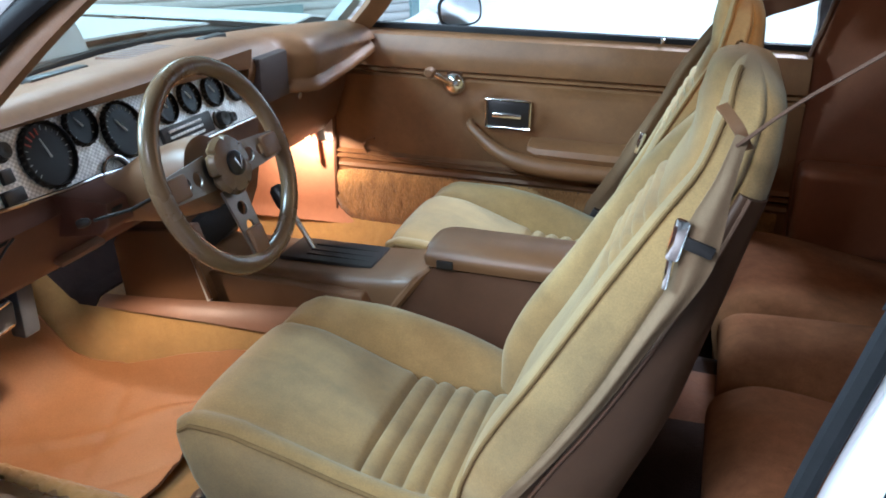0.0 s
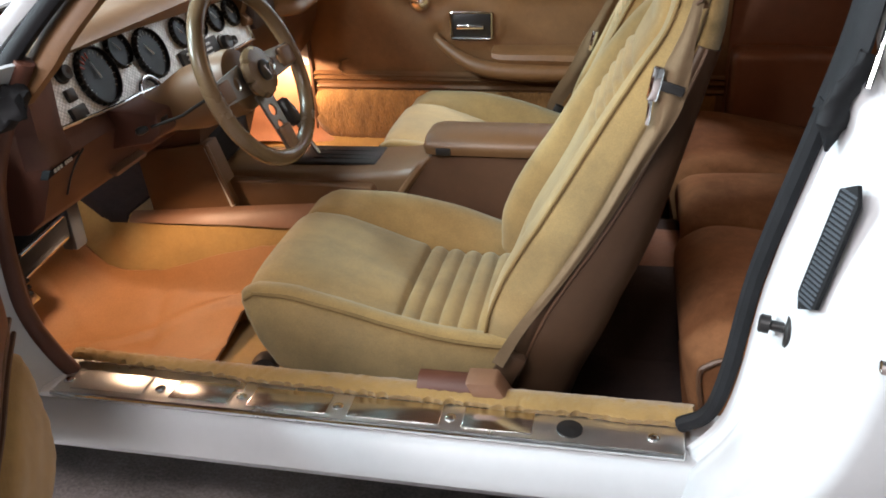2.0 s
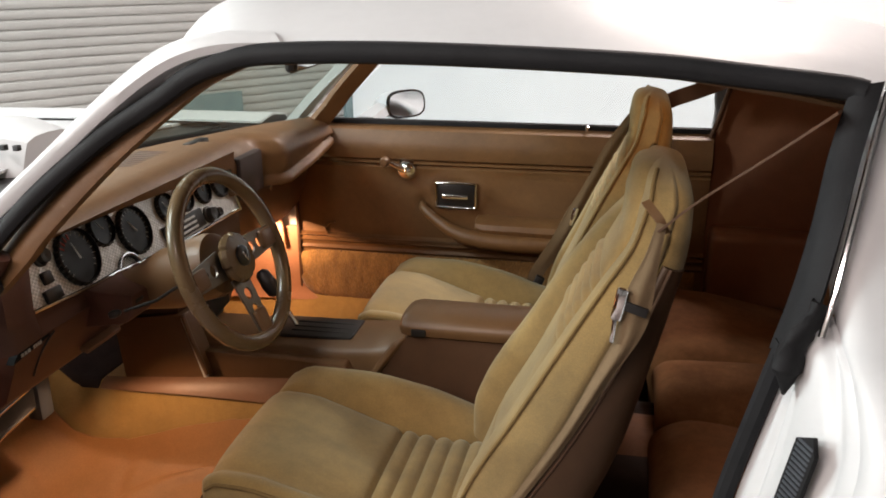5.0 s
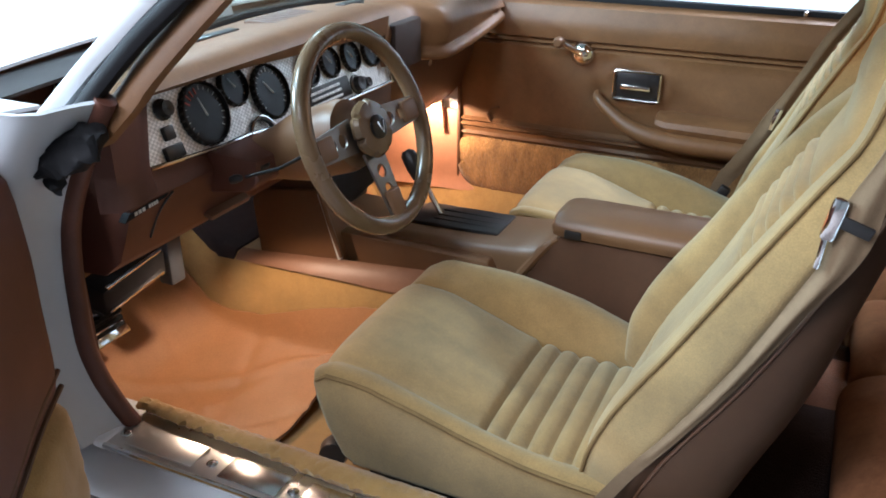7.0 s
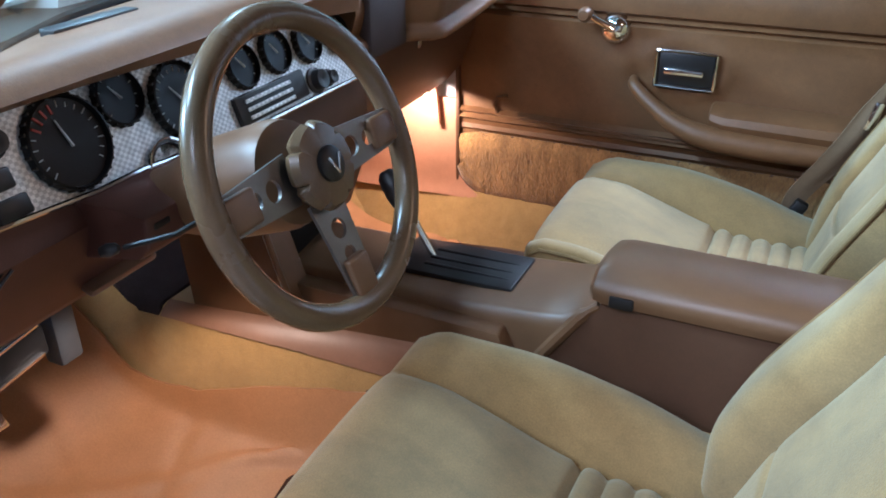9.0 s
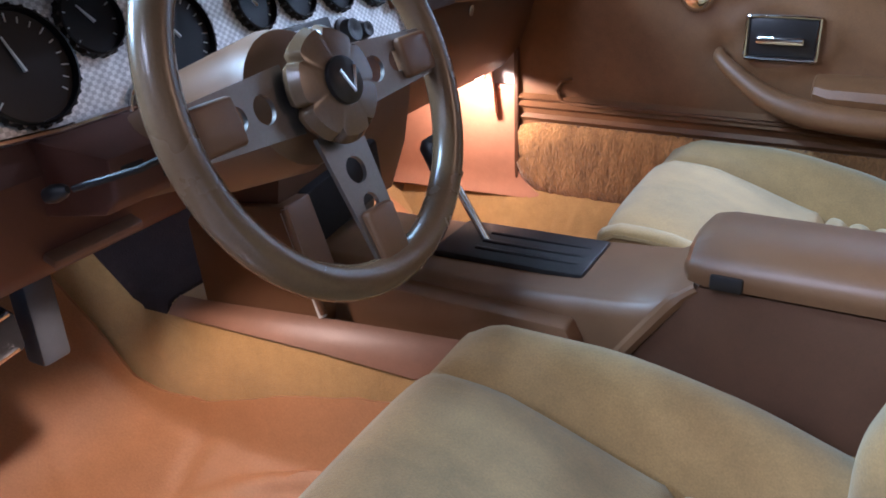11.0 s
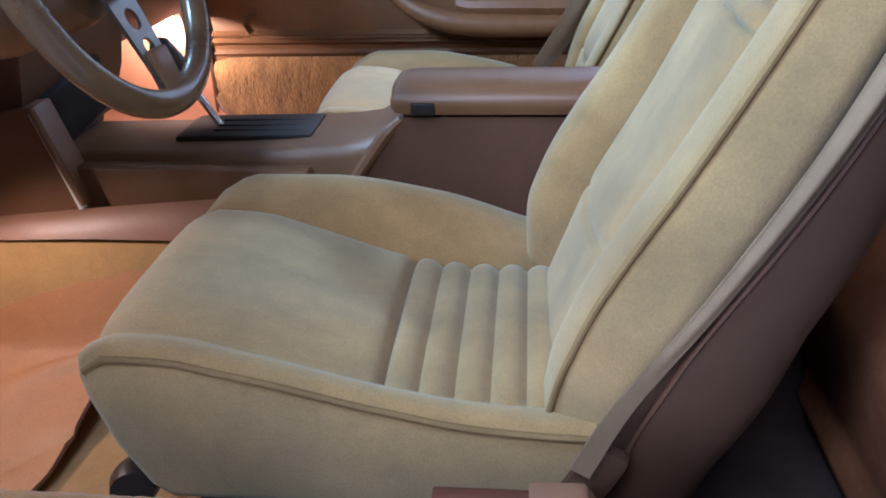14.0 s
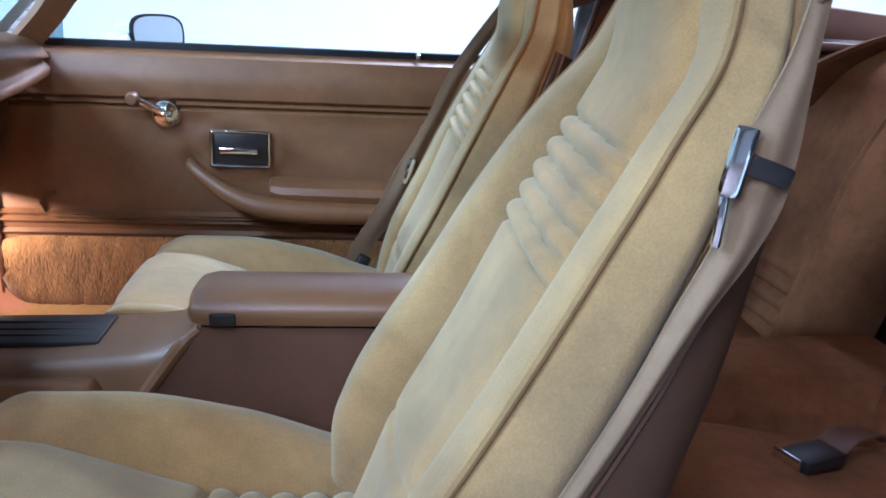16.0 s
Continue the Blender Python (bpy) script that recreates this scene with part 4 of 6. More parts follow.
for sd, seed in ((-1, 3.0), (1, 5.0)):
    g = []
    for i in range(61):
        x = -0.86 + 0.69 * i / 60
        inner = curve(x, [(-0.86, 0.214), (-0.62, 0.210), (-0.46, 0.216), (-0.38, 0.213), (-0.28, 0.202), (-0.17, 0.193)])
        row = []
        for j in range(41):
            y = 0.592 + (inner - 0.592) * (j / 40) ** 0.8
            z = 0.198 + 0.85 * (math.sqrt((x + 0.52) ** 2 + 0.004) - (x + 0.52)) / 2 + 0.060 * max(0.0, (0.44 - y) / 0.23) ** 1.8
            z, under = z + 0.006, front_floor(x, y - 0.014) + 0.012
            z = (z + under + math.sqrt((z - under) ** 2 + 0.0006)) / 2
            fold = 0.010 * noise.noise((x * 5, y * 7, seed)) + 0.007 * bell(0.7 * x + y * 0.9, 0.06, 0.014) - 0.006 * bell(x - 0.3 * y, -0.45, 0.012) + 0.004 * bell(x + 0.5 * y, -0.12, 0.012) + 0.0025 * noise.noise((x * 24, y * 24, seed)) - 0.005 * bell(x + 0.9 * y, 0.16, 0.008) + 0.005 * bell(x - 1.6 * y + 0.03 * math.sin(9 * y), -1.10, 0.016) + 0.006 * noise.noise((x * 9 + 3 * y, y * 3, seed + 4))
            far = max(0.0, min(1.0, (0.275 - y) / 0.06))
            row.append((x + 0.10 * max(0.0, (x + 0.40) / 0.23) * far * far * (3 - 2 * far) - 0.10 * max(0.0, (x + 0.40) / 0.23) ** 2 * max(0.0, (y - 0.42) / 0.165) ** 2, sd * y, z + fold))
        g.append(row)
    mat = single("floor_mat", solid(g, 0.006 * sd), MAT, "worn orange leather floor mat", "floor mat", "floor mats")
    part("bound_edge", tube([Vector(p) + Vector((0, 0, 0.002)) for p in g[-1]], 0.003, 6), BROWN, mat, "dark stitched edge")
g = [[(x, 0.600 + 0.098 * t, 0.192 + 0.118 * t ** 1.4 + 0.006 * noise.noise((x * 60, t * 6, 2.0)) + 0.004 * noise.noise((x * 160, t * 14, 4.0))) for t in [k / 14 for k in range(15)]] for x in [-0.60 + 1.45 * k / 200 for k in range(201)]]
part("side_carpet", solid(g, -0.012), CARPET, car, "gold carpet rising to the passenger sill", 80)
part("sill_edge", tube([(-0.27, 0.694, 0.311), (0.85, 0.694, 0.309)], 0.003, 6), CHROME, car, "bright sill edge")
g = [[(-0.93, -0.66, 0.19), (-0.60, -0.675, 0.19), (-0.40, -0.685, 0.22), (-0.322, -0.695, 0.30)], [(-0.93, -0.66, 0.56), (-0.60, -0.675, 0.56), (-0.42, -0.685, 0.56), (-0.322, -0.695, 0.56)], [(-0.93, -0.66, 0.80), (-0.60, -0.675, 0.80), (-0.42, -0.685, 0.80), (-0.322, -0.695, 0.80)]]
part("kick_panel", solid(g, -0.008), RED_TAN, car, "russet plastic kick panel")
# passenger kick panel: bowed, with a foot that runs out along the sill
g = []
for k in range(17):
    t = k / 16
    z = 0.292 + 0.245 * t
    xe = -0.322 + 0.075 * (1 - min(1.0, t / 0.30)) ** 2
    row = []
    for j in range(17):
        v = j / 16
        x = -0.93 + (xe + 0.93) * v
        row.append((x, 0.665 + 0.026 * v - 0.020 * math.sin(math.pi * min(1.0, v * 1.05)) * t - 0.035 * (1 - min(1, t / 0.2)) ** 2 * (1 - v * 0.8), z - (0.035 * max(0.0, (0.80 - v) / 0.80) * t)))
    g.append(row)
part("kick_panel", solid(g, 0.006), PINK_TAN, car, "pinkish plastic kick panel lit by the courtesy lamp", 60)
part("cowl_side", rbox((-0.93, 0.700, 0.30), (-0.322, 0.708, 0.80), 0.002), WHITE, car, "white painted metal behind the kick panel")
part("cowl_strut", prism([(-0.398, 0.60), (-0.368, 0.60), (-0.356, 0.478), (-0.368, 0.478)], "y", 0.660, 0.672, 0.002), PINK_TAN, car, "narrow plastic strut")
# brown strip added to darken the narrow gap between kick panel and door
part("gap_strip", rbox((-0.326, 0.684, 0.315), (-0.316, 0.706, 0.82), 0.003), BROWN, car, "dark strip for the shaded gap at the door edge")


# ---- dashboard ----
dash = thing("dashboard", (-0.4, 0, 0.8), "camel dashboard with a silver gauge panel", "dashboard")


def on_panel(y, z, out=0.0):
    """A place on the leaning gauge panel."""
    n = Vector((1, 0, 0.35)).normalized()
    return Vector((-0.272 - 0.35 * (z - 0.80), y, z)) + n * out


rings = []
for k in range(29):
    y = -0.64 + 0.77 * k / 28
    e = 0.012 * (1 - min(1, (y + 0.64) / 0.04)) if y < -0.60 else 0
    lip = curve(y, [(-0.64, 0.885), (-0.4, 0.880), (-0.17, 0.868), (0.065, 0.855), (0.15, 0.845)])
    xb = glass_base(y) + 0.005
    rings.append([(xb, y, 0.80), (xb, y, 0.885), (xb + 0.03, y, 0.893), (xb * 0.55 - 0.30 * 0.45, y, 0.905 - e), (-0.30, y, 0.914 - e), (-0.255, y, 0.910 - e), (-0.238, y, 0.893), (-0.243, y, lip + 0.004), (-0.270, y, lip - 0.002), (-0.32, y, lip - 0.01), (-0.35, y, 0.80)])
part("dash_pad", loft(rings), VINYL, dash, "padded camel vinyl dash top", 50)
rings = []
for k in range(33):
    y = 0.13 + 0.56 * k / 32
    k = max(0.0, min(1.0, (0.335 - y) / 0.05))
    e = 0.058 * k * k * (3 - 2 * k)
    xb = glass_base(y) + 0.005
    dip = 0.02 * (y / 0.66) ** 2
    foot = curve(y, [(0.13, 0.79), (0.22, 0.776), (0.30, 0.774), (0.45, 0.781), (0.58, 0.793), (0.69, 0.808)])
    prof = [(xb, y, 0.80), (xb, y, 0.880 - 1.5 * dip), (xb + 0.02, y, 0.890 - 1.5 * dip), (xb * 0.6 - 0.25 * 0.4, y, 0.902 - dip)]
    prof += smooth_path([(-0.265 - 0.6 * e, y, 0.902 - dip), (-0.218 - e, y, 0.890 - dip), (-0.196 - e, y, 0.866 - dip), (-0.191 - e, y, 0.845 - 0.5 * dip), (-0.198 - e, y, foot + 0.032), (-0.203 - e, y, foot + 0.020), (-0.190 - e, y, foot + 0.010), (-0.187 - e, y, foot), (-0.198 - e, y, foot - 0.009), (-0.27 - e, y, foot - 0.010)], 3)
    rings.append(prof)
part("passenger_pad", loft(rings), VINYL, dash, "rounded vinyl pad with a lip before the passenger", 50)
part("lower_dash", loft([[(-0.40, y, 0.82), (-0.27, y, 0.80), (-0.262, y, 0.76), (-0.25, y, 0.735), (-0.262, y, 0.70), (-0.288, y, 0.640), (-0.325, y, 0.610), (-0.42, y, 0.602)] for y in [-0.645 + 0.50 * k / 10 for k in range(11)]]), RED_TAN, dash, "russet lower dash panel")
part("glovebox_door", loft([[(-0.40, y, 0.80), (-0.275, y, 0.785), (-0.275, y, 0.72), (-0.31, y, 0.62), (-0.35, y, 0.575), (-0.42, y, 0.57)] for y in [0.16 + 0.52 * k / 10 for k in range(11)]]), BROWN, dash, "dark russet glovebox door")
part("centre_fascia", loft([[(-0.40, y, 0.82), (-0.272, y, 0.79), (-0.255, y, 0.745), (-0.255, y, 0.66), (-0.27, y, 0.58), (-0.30, y, 0.50), (-0.42, y, 0.48)] for y in (-0.145, 0.0, 0.16)]), BROWN, dash, "dark centre stack below the radio")

g = []
for k in range(21):
    y = -0.588 + 0.735 * k / 20
    top = curve(y, [(-0.60, 0.884), (-0.379, 0.873), (-0.168, 0.858), (0.065, 0.846), (0.15, 0.838)])
    low = curve(y, [(-0.60, 0.776), (-0.43, 0.765), (-0.36, 0.765), (-0.19, 0.750), (0.15, 0.746)])
    # the outer end leans with the door post
    g.append([on_panel(y + 0.050 * t * max(0.0, 1 - k / 3), low + (top - low) * t, 0.004) for t in (0, 0.25, 0.5, 0.75, 1)])
panel = part("gauge_panel", solid(g, 0.006), SILVER, dash, "engine-turned silver gauge panel")
NRM = Vector((1, 0, 0.35)).normalized()
g = []
for k in range(9):
    z = 0.748 + 0.145 * k / 8
    inner = on_panel(-0.592 + 0.050 * max(0.0, min(1.0, (z - 0.775) / 0.10)), z, 0.010)
    g.append([inner, inner + Vector((0.012, -0.012, 0)), inner.lerp(Vector((-0.222, -0.692, z)), 0.5) + Vector((0.012, 0, 0)), Vector((-0.225, -0.684, z)), Vector((-0.250, -0.700, z))])
part("dash_end", solid(g, 0.006), RED_TAN, dash, "russet panel between the gauges and the door post", 60)
for y, z, r in ((-0.438, 0.820, 0.053), (-0.352, 0.844, 0.034), (-0.262, 0.815, 0.049), (-0.135, 0.825, 0.031), (-0.058, 0.826, 0.031), (0.021, 0.822, 0.031), (0.100, 0.817, 0.031)):
    c = on_panel(y, z, 0.0)
    gauge = part("gauge", lathe([(r * 0.99, 0.0), (r, 0.006), (r * 0.98, 0.014), (r * 0.93, 0.015), (r * 0.91, 0.008), (0.0, 0.0075)], c, NRM, 36), DIAL, dash, "round black gauge")
    up = Vector((-0.35, 0, 1)).normalized()
    side = Vector((0, 1, 0))
    n = 18 if r > 0.04 else 9
    for k in range(n):
        a = radians(-130 + 260 * k / (n - 1))
        d = up * math.cos(a) + side * math.sin(a)
        q = c + NRM * 0.0085
        hot = r > 0.05 and 4 < k < 9
        part("tick", tube([q + d * r * (0.62 if hot else 0.72), q + d * r * (0.82 if k % 3 else 0.86)], 0.0016 if hot else 0.0007, 4), RED if hot else MARK, gauge)
    for k in range(28 if r > 0.04 else 20):
        a = 2 * math.pi * k / (28 if r > 0.04 else 20)
        d = up * math.cos(a) + side * math.sin(a)
        part("bezel_lug", tube([c + d * r * 0.985 + NRM * 0.002, c + d * r * 0.985 + NRM * 0.013], 0.0022, 5), BLACK, gauge)
    a = radians(-14 if r > 0.05 else -35)
    d = up * math.cos(a) + side * math.sin(a)
    part("needle", tube([c + NRM * 0.011 - d * r * 0.1, c + NRM * 0.011 + d * r * 0.52], [0.0018, 0.0008], 5), MARK, gauge)
radio = part("radio", rbox((-0.283, -0.178, 0.752), (-0.250, -0.018, 0.792), 0.003, turn=pose(0, 0, 0, 0, -19, 0)), BLACK, dash, "black slotted radio face")
for k in range(3):
    c = on_panel(-0.112, 0.762 + 0.0105 * k, 0.0165)
    part("slot", rbox(c - Vector((0.0015, 0.052, 0.0026)), c + Vector((0.0015, 0.052, 0.0026)), 0.001, turn=pose(0, 0, 0, 0, -19, 0)), SILVER, radio, "pale radio slot")
for y, z, r, h in ((0.012, 0.768, 0.016, 0.018), (0.044, 0.764, 0.011, 0.016), (-0.520, 0.846, 0.0135, 0.016)):
    part("knob", lathe([(r * 1.25, 0.0), (r * 1.25, 0.004), (r, 0.006), (r * 0.9, h), (r * 0.4, h), (0.0, h - 0.003)], on_panel(y, z, 0.004), NRM, 24), BLACK, panel, "black control knob")
for y, z, w, h in ((-0.527, 0.812, 0.022, 0.022), (-0.530, 0.784, 0.040, 0.022)):
    c = on_panel(y, z, 0.006)
    part("switch", rbox(c - Vector((0.006, w / 2, h / 2)), c + Vector((0.006, w / 2, h / 2)), 0.003, turn=pose(0, 0, 0, 0, -19, 0)), BLACK, panel, "black switch")
part("column_cutout", lathe([(0.033, 0.0), (0.033, 0.010), (0.029, 0.011), (0.028, 0.004), (0.0, 0.004)], on_panel(-0.319, 0.752, 0.0), NRM, 28), BLACK, dash, "dark round opening over the steering column")
part("cutout_rim", tube([on_panel(-0.319, 0.752, 0.010) + 0.034 * (math.cos(a) * Vector((0, 1, 0)) + math.sin(a) * Vector((-0.33, 0, 0.94))) for a in [math.pi * k / 20 for k in range(21)]], 0.0022, 6), CHROME, dash, "bright rim")
part("glovebox_lock", lathe([(0.009, 0.0), (0.009, 0.004), (0.004, 0.006), (0.0, 0.006)], (-0.276, 0.40, 0.735), (1, 0, -0.1), 14), CHROME, dash, "small chrome glovebox lock")
part("panel_end", tube([on_panel(0.147, 0.742, 0.008), on_panel(0.150, 0.835, 0.008)], 0.005, 8), CHROME, panel, "bright end strip")
part("panel_foot", tube([on_panel(-0.588, 0.775, 0.008), on_panel(-0.43, 0.764, 0.008), on_panel(-0.36, 0.764, 0.008), on_panel(-0.19, 0.749, 0.008), on_panel(0.147, 0.745, 0.008)], 0.0035, 8), CHROME, panel, "bright lower strip")
part("vent_recess", rbox((-0.30, 0.158, 0.765), (-0.238, 0.285, 0.868), 0.006), RECESS, dash, "dark recessed panel")
for x0, y0, x1, y1, n in ((-0.352, 0.085, -0.328, 0.215, 1), (-0.42, -0.13, -0.33, 0.03, 9), (-0.397, -0.362, -0.372, -0.150, 1)):
    for k in range(n):
        y = y0 + (y1 - y0) * k / n
        w = (y1 - y0) / n
        part("defrost_vent", rbox((x0, y + 0.1 * w, 0.900), (x1, y + 0.75 * w, 0.9105 if x0 < -0.38 else 0.9135 if n == 1 else 0.9130), 0.002), BLACK if n == 1 else BROWN, dash, "dark windscreen vent slot")
badge = part("dash_badge", prism([(-0.660, 0.718), (-0.572, 0.7295), (-0.566, 0.7335), (-0.650, 0.728)], "x", -0.262, -0.2485), RUBBER, dash, "dark pointed badge strip")
for y0, y1, k in ((-0.641, -0.617, 3), (-0.611, -0.590, 4)):
    for q in range(k):
        a, b = y0 + (y1 - y0) * (q + 0.12) / k, y0 + (y1 - y0) * (q + 0.88) / k
        part("badge_bar", rbox((-0.2500, a, 0.7225 + 0.06 * (a + 0.64)), (-0.2478, b, 0.7285 + 0.06 * (a + 0.64)), 0.0005), MARK, badge)
part("panel_seam", tube(smooth_path([(-0.2500, -0.555, 0.732), (-0.2545, -0.572, 0.718), (-0.2640, -0.584, 0.695), (-0.2775, -0.588, 0.662)], 4), 0.0022, 6), BLACK, dash, "thin dark seam in the lower panel")
part("release_handle", rbox((-0.292, -0.455, 0.641), (-0.268, -0.348, 0.652), 0.004, turn=pose(0, 0, 0, 0, 20, 0)), COVER, dash, "tan release handle")
# a solid black block gives the open cavity under the dash its shade
part("cavity_shade", rbox((-0.300, -0.102, 0.522), (-0.252, 0.066, 0.604), 0.006, turn=pose(0, 0, 0, 8, 0, 0)), RUBBER, dash, "black block as the shade of the cavity under the dash")
housing = part("column_bracket", prism([(-0.27, 0.690), (-0.185, 0.705), (-0.165, 0.722), (-0.165, 0.760), (-0.27, 0.765)], "y", -0.455, -0.295, 0.006), RED_TAN, dash, "russet housing under the column")
part("slot", rbox((-0.168, -0.402, 0.726), (-0.1635, -0.380, 0.757), 0.003), BLACK, housing, "dark slot")
part("slot", rbox((-0.168, -0.445, 0.742), (-0.1635, -0.420, 0.750), 0.003), BLACK, housing, "dark slot")
part("courtesy_bulb", lathe([(0.0, -0.012), (0.008, -0.008), (0.009, 0.0), (0.006, 0.012), (0.0, 0.014)], (-0.385, 0.645, 0.560), (0, 0, 1), 12), BULB, dash, "glowing courtesy lamp")

# steering column and wheel
AX = Vector((math.cos(radians(20.8)), -0.035, math.sin(radians(20.8)))).normalized()
HUB = Vector((0.0, -0.36, 0.813))
column = single("steering_column", lathe([(0.036, -0.36), (0.042, -0.22), (0.058, -0.15), (0.060, -0.06), (0.056, -0.045), (0.035, -0.035)], HUB, AX, 32), PLASTIC, "tan plastic steering column shroud", "steering column")
bm = lathe([(0.026, -0.37), (0.034, -0.36), (0.038, -0.22), (0.052, -0.15), (0.054, -0.07), (0.050, -0.05), (0.040, -0.05)], HUB, AX, 32)
cut_up = Vector((-AX.z, 0, AX.x)).normalized()
bmesh.ops.bisect_plane(bm, geom=bm.verts[:] + bm.edges[:] + bm.faces[:], plane_co=HUB - cut_up * 0.004, plane_no=cut_up, clear_outer=True)
part("lower_shroud", bm, RED_TAN, column, "russet lower half of the shroud", 50)
stalk = part("turn_stalk", tube([HUB + Vector((-0.075, -0.05, -0.030)), HUB + Vector((-0.100, -0.12, -0.045)), HUB + Vector((-0.150, -0.142, -0.060))], 0.0030, 8), BLACK, column, "thin dark indicator stalk")
part("stalk_knob", lathe([(0.003, -0.010), (0.006, -0.006), (0.0075, 0.003), (0.006, 0.010), (0.0, 0.013)], HUB + Vector((-0.165, -0.146, -0.064)), (-0.9, -0.3, -0.3), 14), BLACK, stalk, "black stalk knob")
wheel = thing("steering_wheel", HUB, "tan three-spoke sports steering wheel with padded rim", "steering wheel")
WU = (Vector((0, 0, 1)) - AX * AX.z).normalized()
WV = AX.cross(WU)
RC = HUB - AX * 0.0125
R = 0.156
part("rim", tube([RC + R * (math.cos(a) * WU + math.sin(a) * WV) for a in [2 * math.pi * k / 64 for k in range(64)]], 0.0145, 14, closed=True), RIM, wheel, "padded tan rim")
for ang in (90, -90, 180):
    a = radians(ang)
    d = math.cos(a) * WU + math.sin(a) * WV
    side = AX.cross(d)
    a0, a1 = HUB - AX * 0.022 + d * 0.035, RC + d * (R - 0.006)
    run = (a1 - a0).normalized()
    span, lean = (a1 - a0).length, run.cross(side).normalized()
    half = lambda t: 0.0275 - 0.0075 * t
    outline = [(span * t, half(t)) for t in (0, 0.25, 0.5, 0.75, 1)] + [(span * t, -half(t)) for t in (1, 0.75, 0.5, 0.25, 0)]
    part("spoke", flat_plate(outline, [(span * 0.30, 0.0, 0.0115), (span * 0.56, 0.0, 0.0095)], a0, run, side, lean, 0.004), SPOKE, wheel, "brushed metal spoke with two holes")
    sleeve = rbox((-0.024, -0.018, -0.007), (0.024, 0.018, 0.007), 0.004, 3)
    sleeve.transform(Matrix.Translation(RC + d * (R - 0.030) + AX * 0.001) @ Matrix((d, side, AX)).transposed().to_4x4())
    part("spoke_sleeve", sleeve, PLASTIC, wheel, "tan block sleeve at the rim")
rings = []
for r, h in ((0.036, -0.018), (0.045, -0.013), (0.0475, -0.006), (0.0425, 0.002), (0.019, 0.005)):
    rings.append([HUB + AX * h + (r * (1 - (0.13 * max(0.0, math.cos(7 * a)) ** 10 if r > 0.040 else 0))) * (math.cos(a) * WU + math.sin(a) * WV) for a in [2 * math.pi * k / 140 for k in range(140)]])
pad = part("horn_pad", loft(rings), RIM, wheel, "tan scalloped horn pad")
part("horn_cap", lathe([(0.019, 0.0), (0.019, 0.007), (0.015, 0.010), (0.0, 0.011)], HUB + AX * 0.002, AX, 24), BLACK, pad, "round black horn cap")
bm = tube([HUB + AX * 0.0135 + WV * 0.009 + WU * 0.008, HUB + AX * 0.0135 - WU * 0.010, HUB + AX * 0.0135 - WV * 0.009 + WU * 0.008], 0.0018, 6)
part("emblem", bm, CHROME, pad, "small bright emblem")

# pedals
ped = thing("brake_pedal", (-0.55, -0.475, 0.37), "black ribbed pedal with a bright edge", "pedal")
tilt = pose(0, 0, 0, 0, -38, 0)
part("trim", rbox((-0.558, -0.517, 0.338), (-0.546, -0.433, 0.402), 0.004, turn=tilt), CHROME, ped, "bright pedal trim")
for k in range(4):
    part("rib", rbox((-0.552, -0.511, 0.343 + 0.015 * k), (-0.538, -0.439, 0.352 + 0.015 * k), 0.002, turn=tilt), RUBBER, ped, "black rubber rib")
part("arm", tube([(-0.56, -0.47, 0.38), (-0.63, -0.47, 0.47), (-0.62, -0.47, 0.66)], 0.009, 8), BLACK, ped)
brk = thing("parking_brake", (-0.47, -0.47, 0.5), "black parking brake pedal with a bright frame", "parking brake")
part("bracket", rbox((-0.505, -0.555, 0.470), (-0.445, -0.400, 0.525), 0.006, turn=pose(0, 0, 0, 8, 10, 0)), RUBBER, brk)
for z in (0.4755, 0.5205):
    part("bright_edge", rbox((-0.450, -0.545, z - 0.0025), (-0.4425, -0.410, z + 0.0025), 0.001, turn=pose(0, 0, 0, 8, 10, 0)), CHROME, brk, "thin bright edge")
part("upright", rbox((-0.49, -0.380, 0.435), (-0.455, -0.340, 0.60), 0.006), SLATE, brk)
part("hanger", tube([(-0.50, -0.48, 0.52), (-0.56, -0.48, 0.62), (-0.55, -0.48, 0.74)], 0.010, 8), BLACK, brk)
har = thing("wiring", (-0.40, -0.2, 0.57), "dark loose wiring under the dash", "wiring")
for k in range(4):
    part("cable", tube(smooth_path([(-0.40 - 0.01 * k, -0.30 + 0.01 * k, 0.605), (-0.41, -0.26, 0.575 + 0.006 * k), (-0.42, -0.20, 0.585 - 0.006 * k), (-0.41, -0.12, 0.60)], 5), 0.004, 6), RUBBER, har)


# ---- centre console ----
con = thing("centre_console", (0.2, 0, 0.2), "tan plastic centre console with a padded lid", "console")
rings = []
for x, z, w, lowz in ((-0.42, 0.50, 0.105, 0.30), (-0.30, 0.508, 0.105, 0.29), (-0.10, 0.512, 0.105, 0.27), (0.05, 0.516, 0.105, 0.25), (0.15, 0.524, 0.105, 0.24), (0.185, 0.529, 0.104, 0.24), (0.215, 0.548, 0.108, 0.24), (0.238, 0.566, 0.112, 0.24)):
    rings.append([(x, -w - 0.055, lowz), (x, -w - 0.02, lowz + 0.1), (x, -w - 0.004, z - 0.06), (x, -w, z - 0.02), (x, -w + 0.006, z - 0.004), (x, -w + 0.016, z), (x, w - 0.051, z), (x, w - 0.041, z - 0.004), (x, w - 0.035, z - 0.02), (x, w - 0.025, z - 0.06), (x, w + 0.01, lowz + 0.1), (x, w + 0.055, lowz)])
part("front_tray", loft(rings), PLASTIC, con, "tan console tray round the shifter", 60)
rings = []
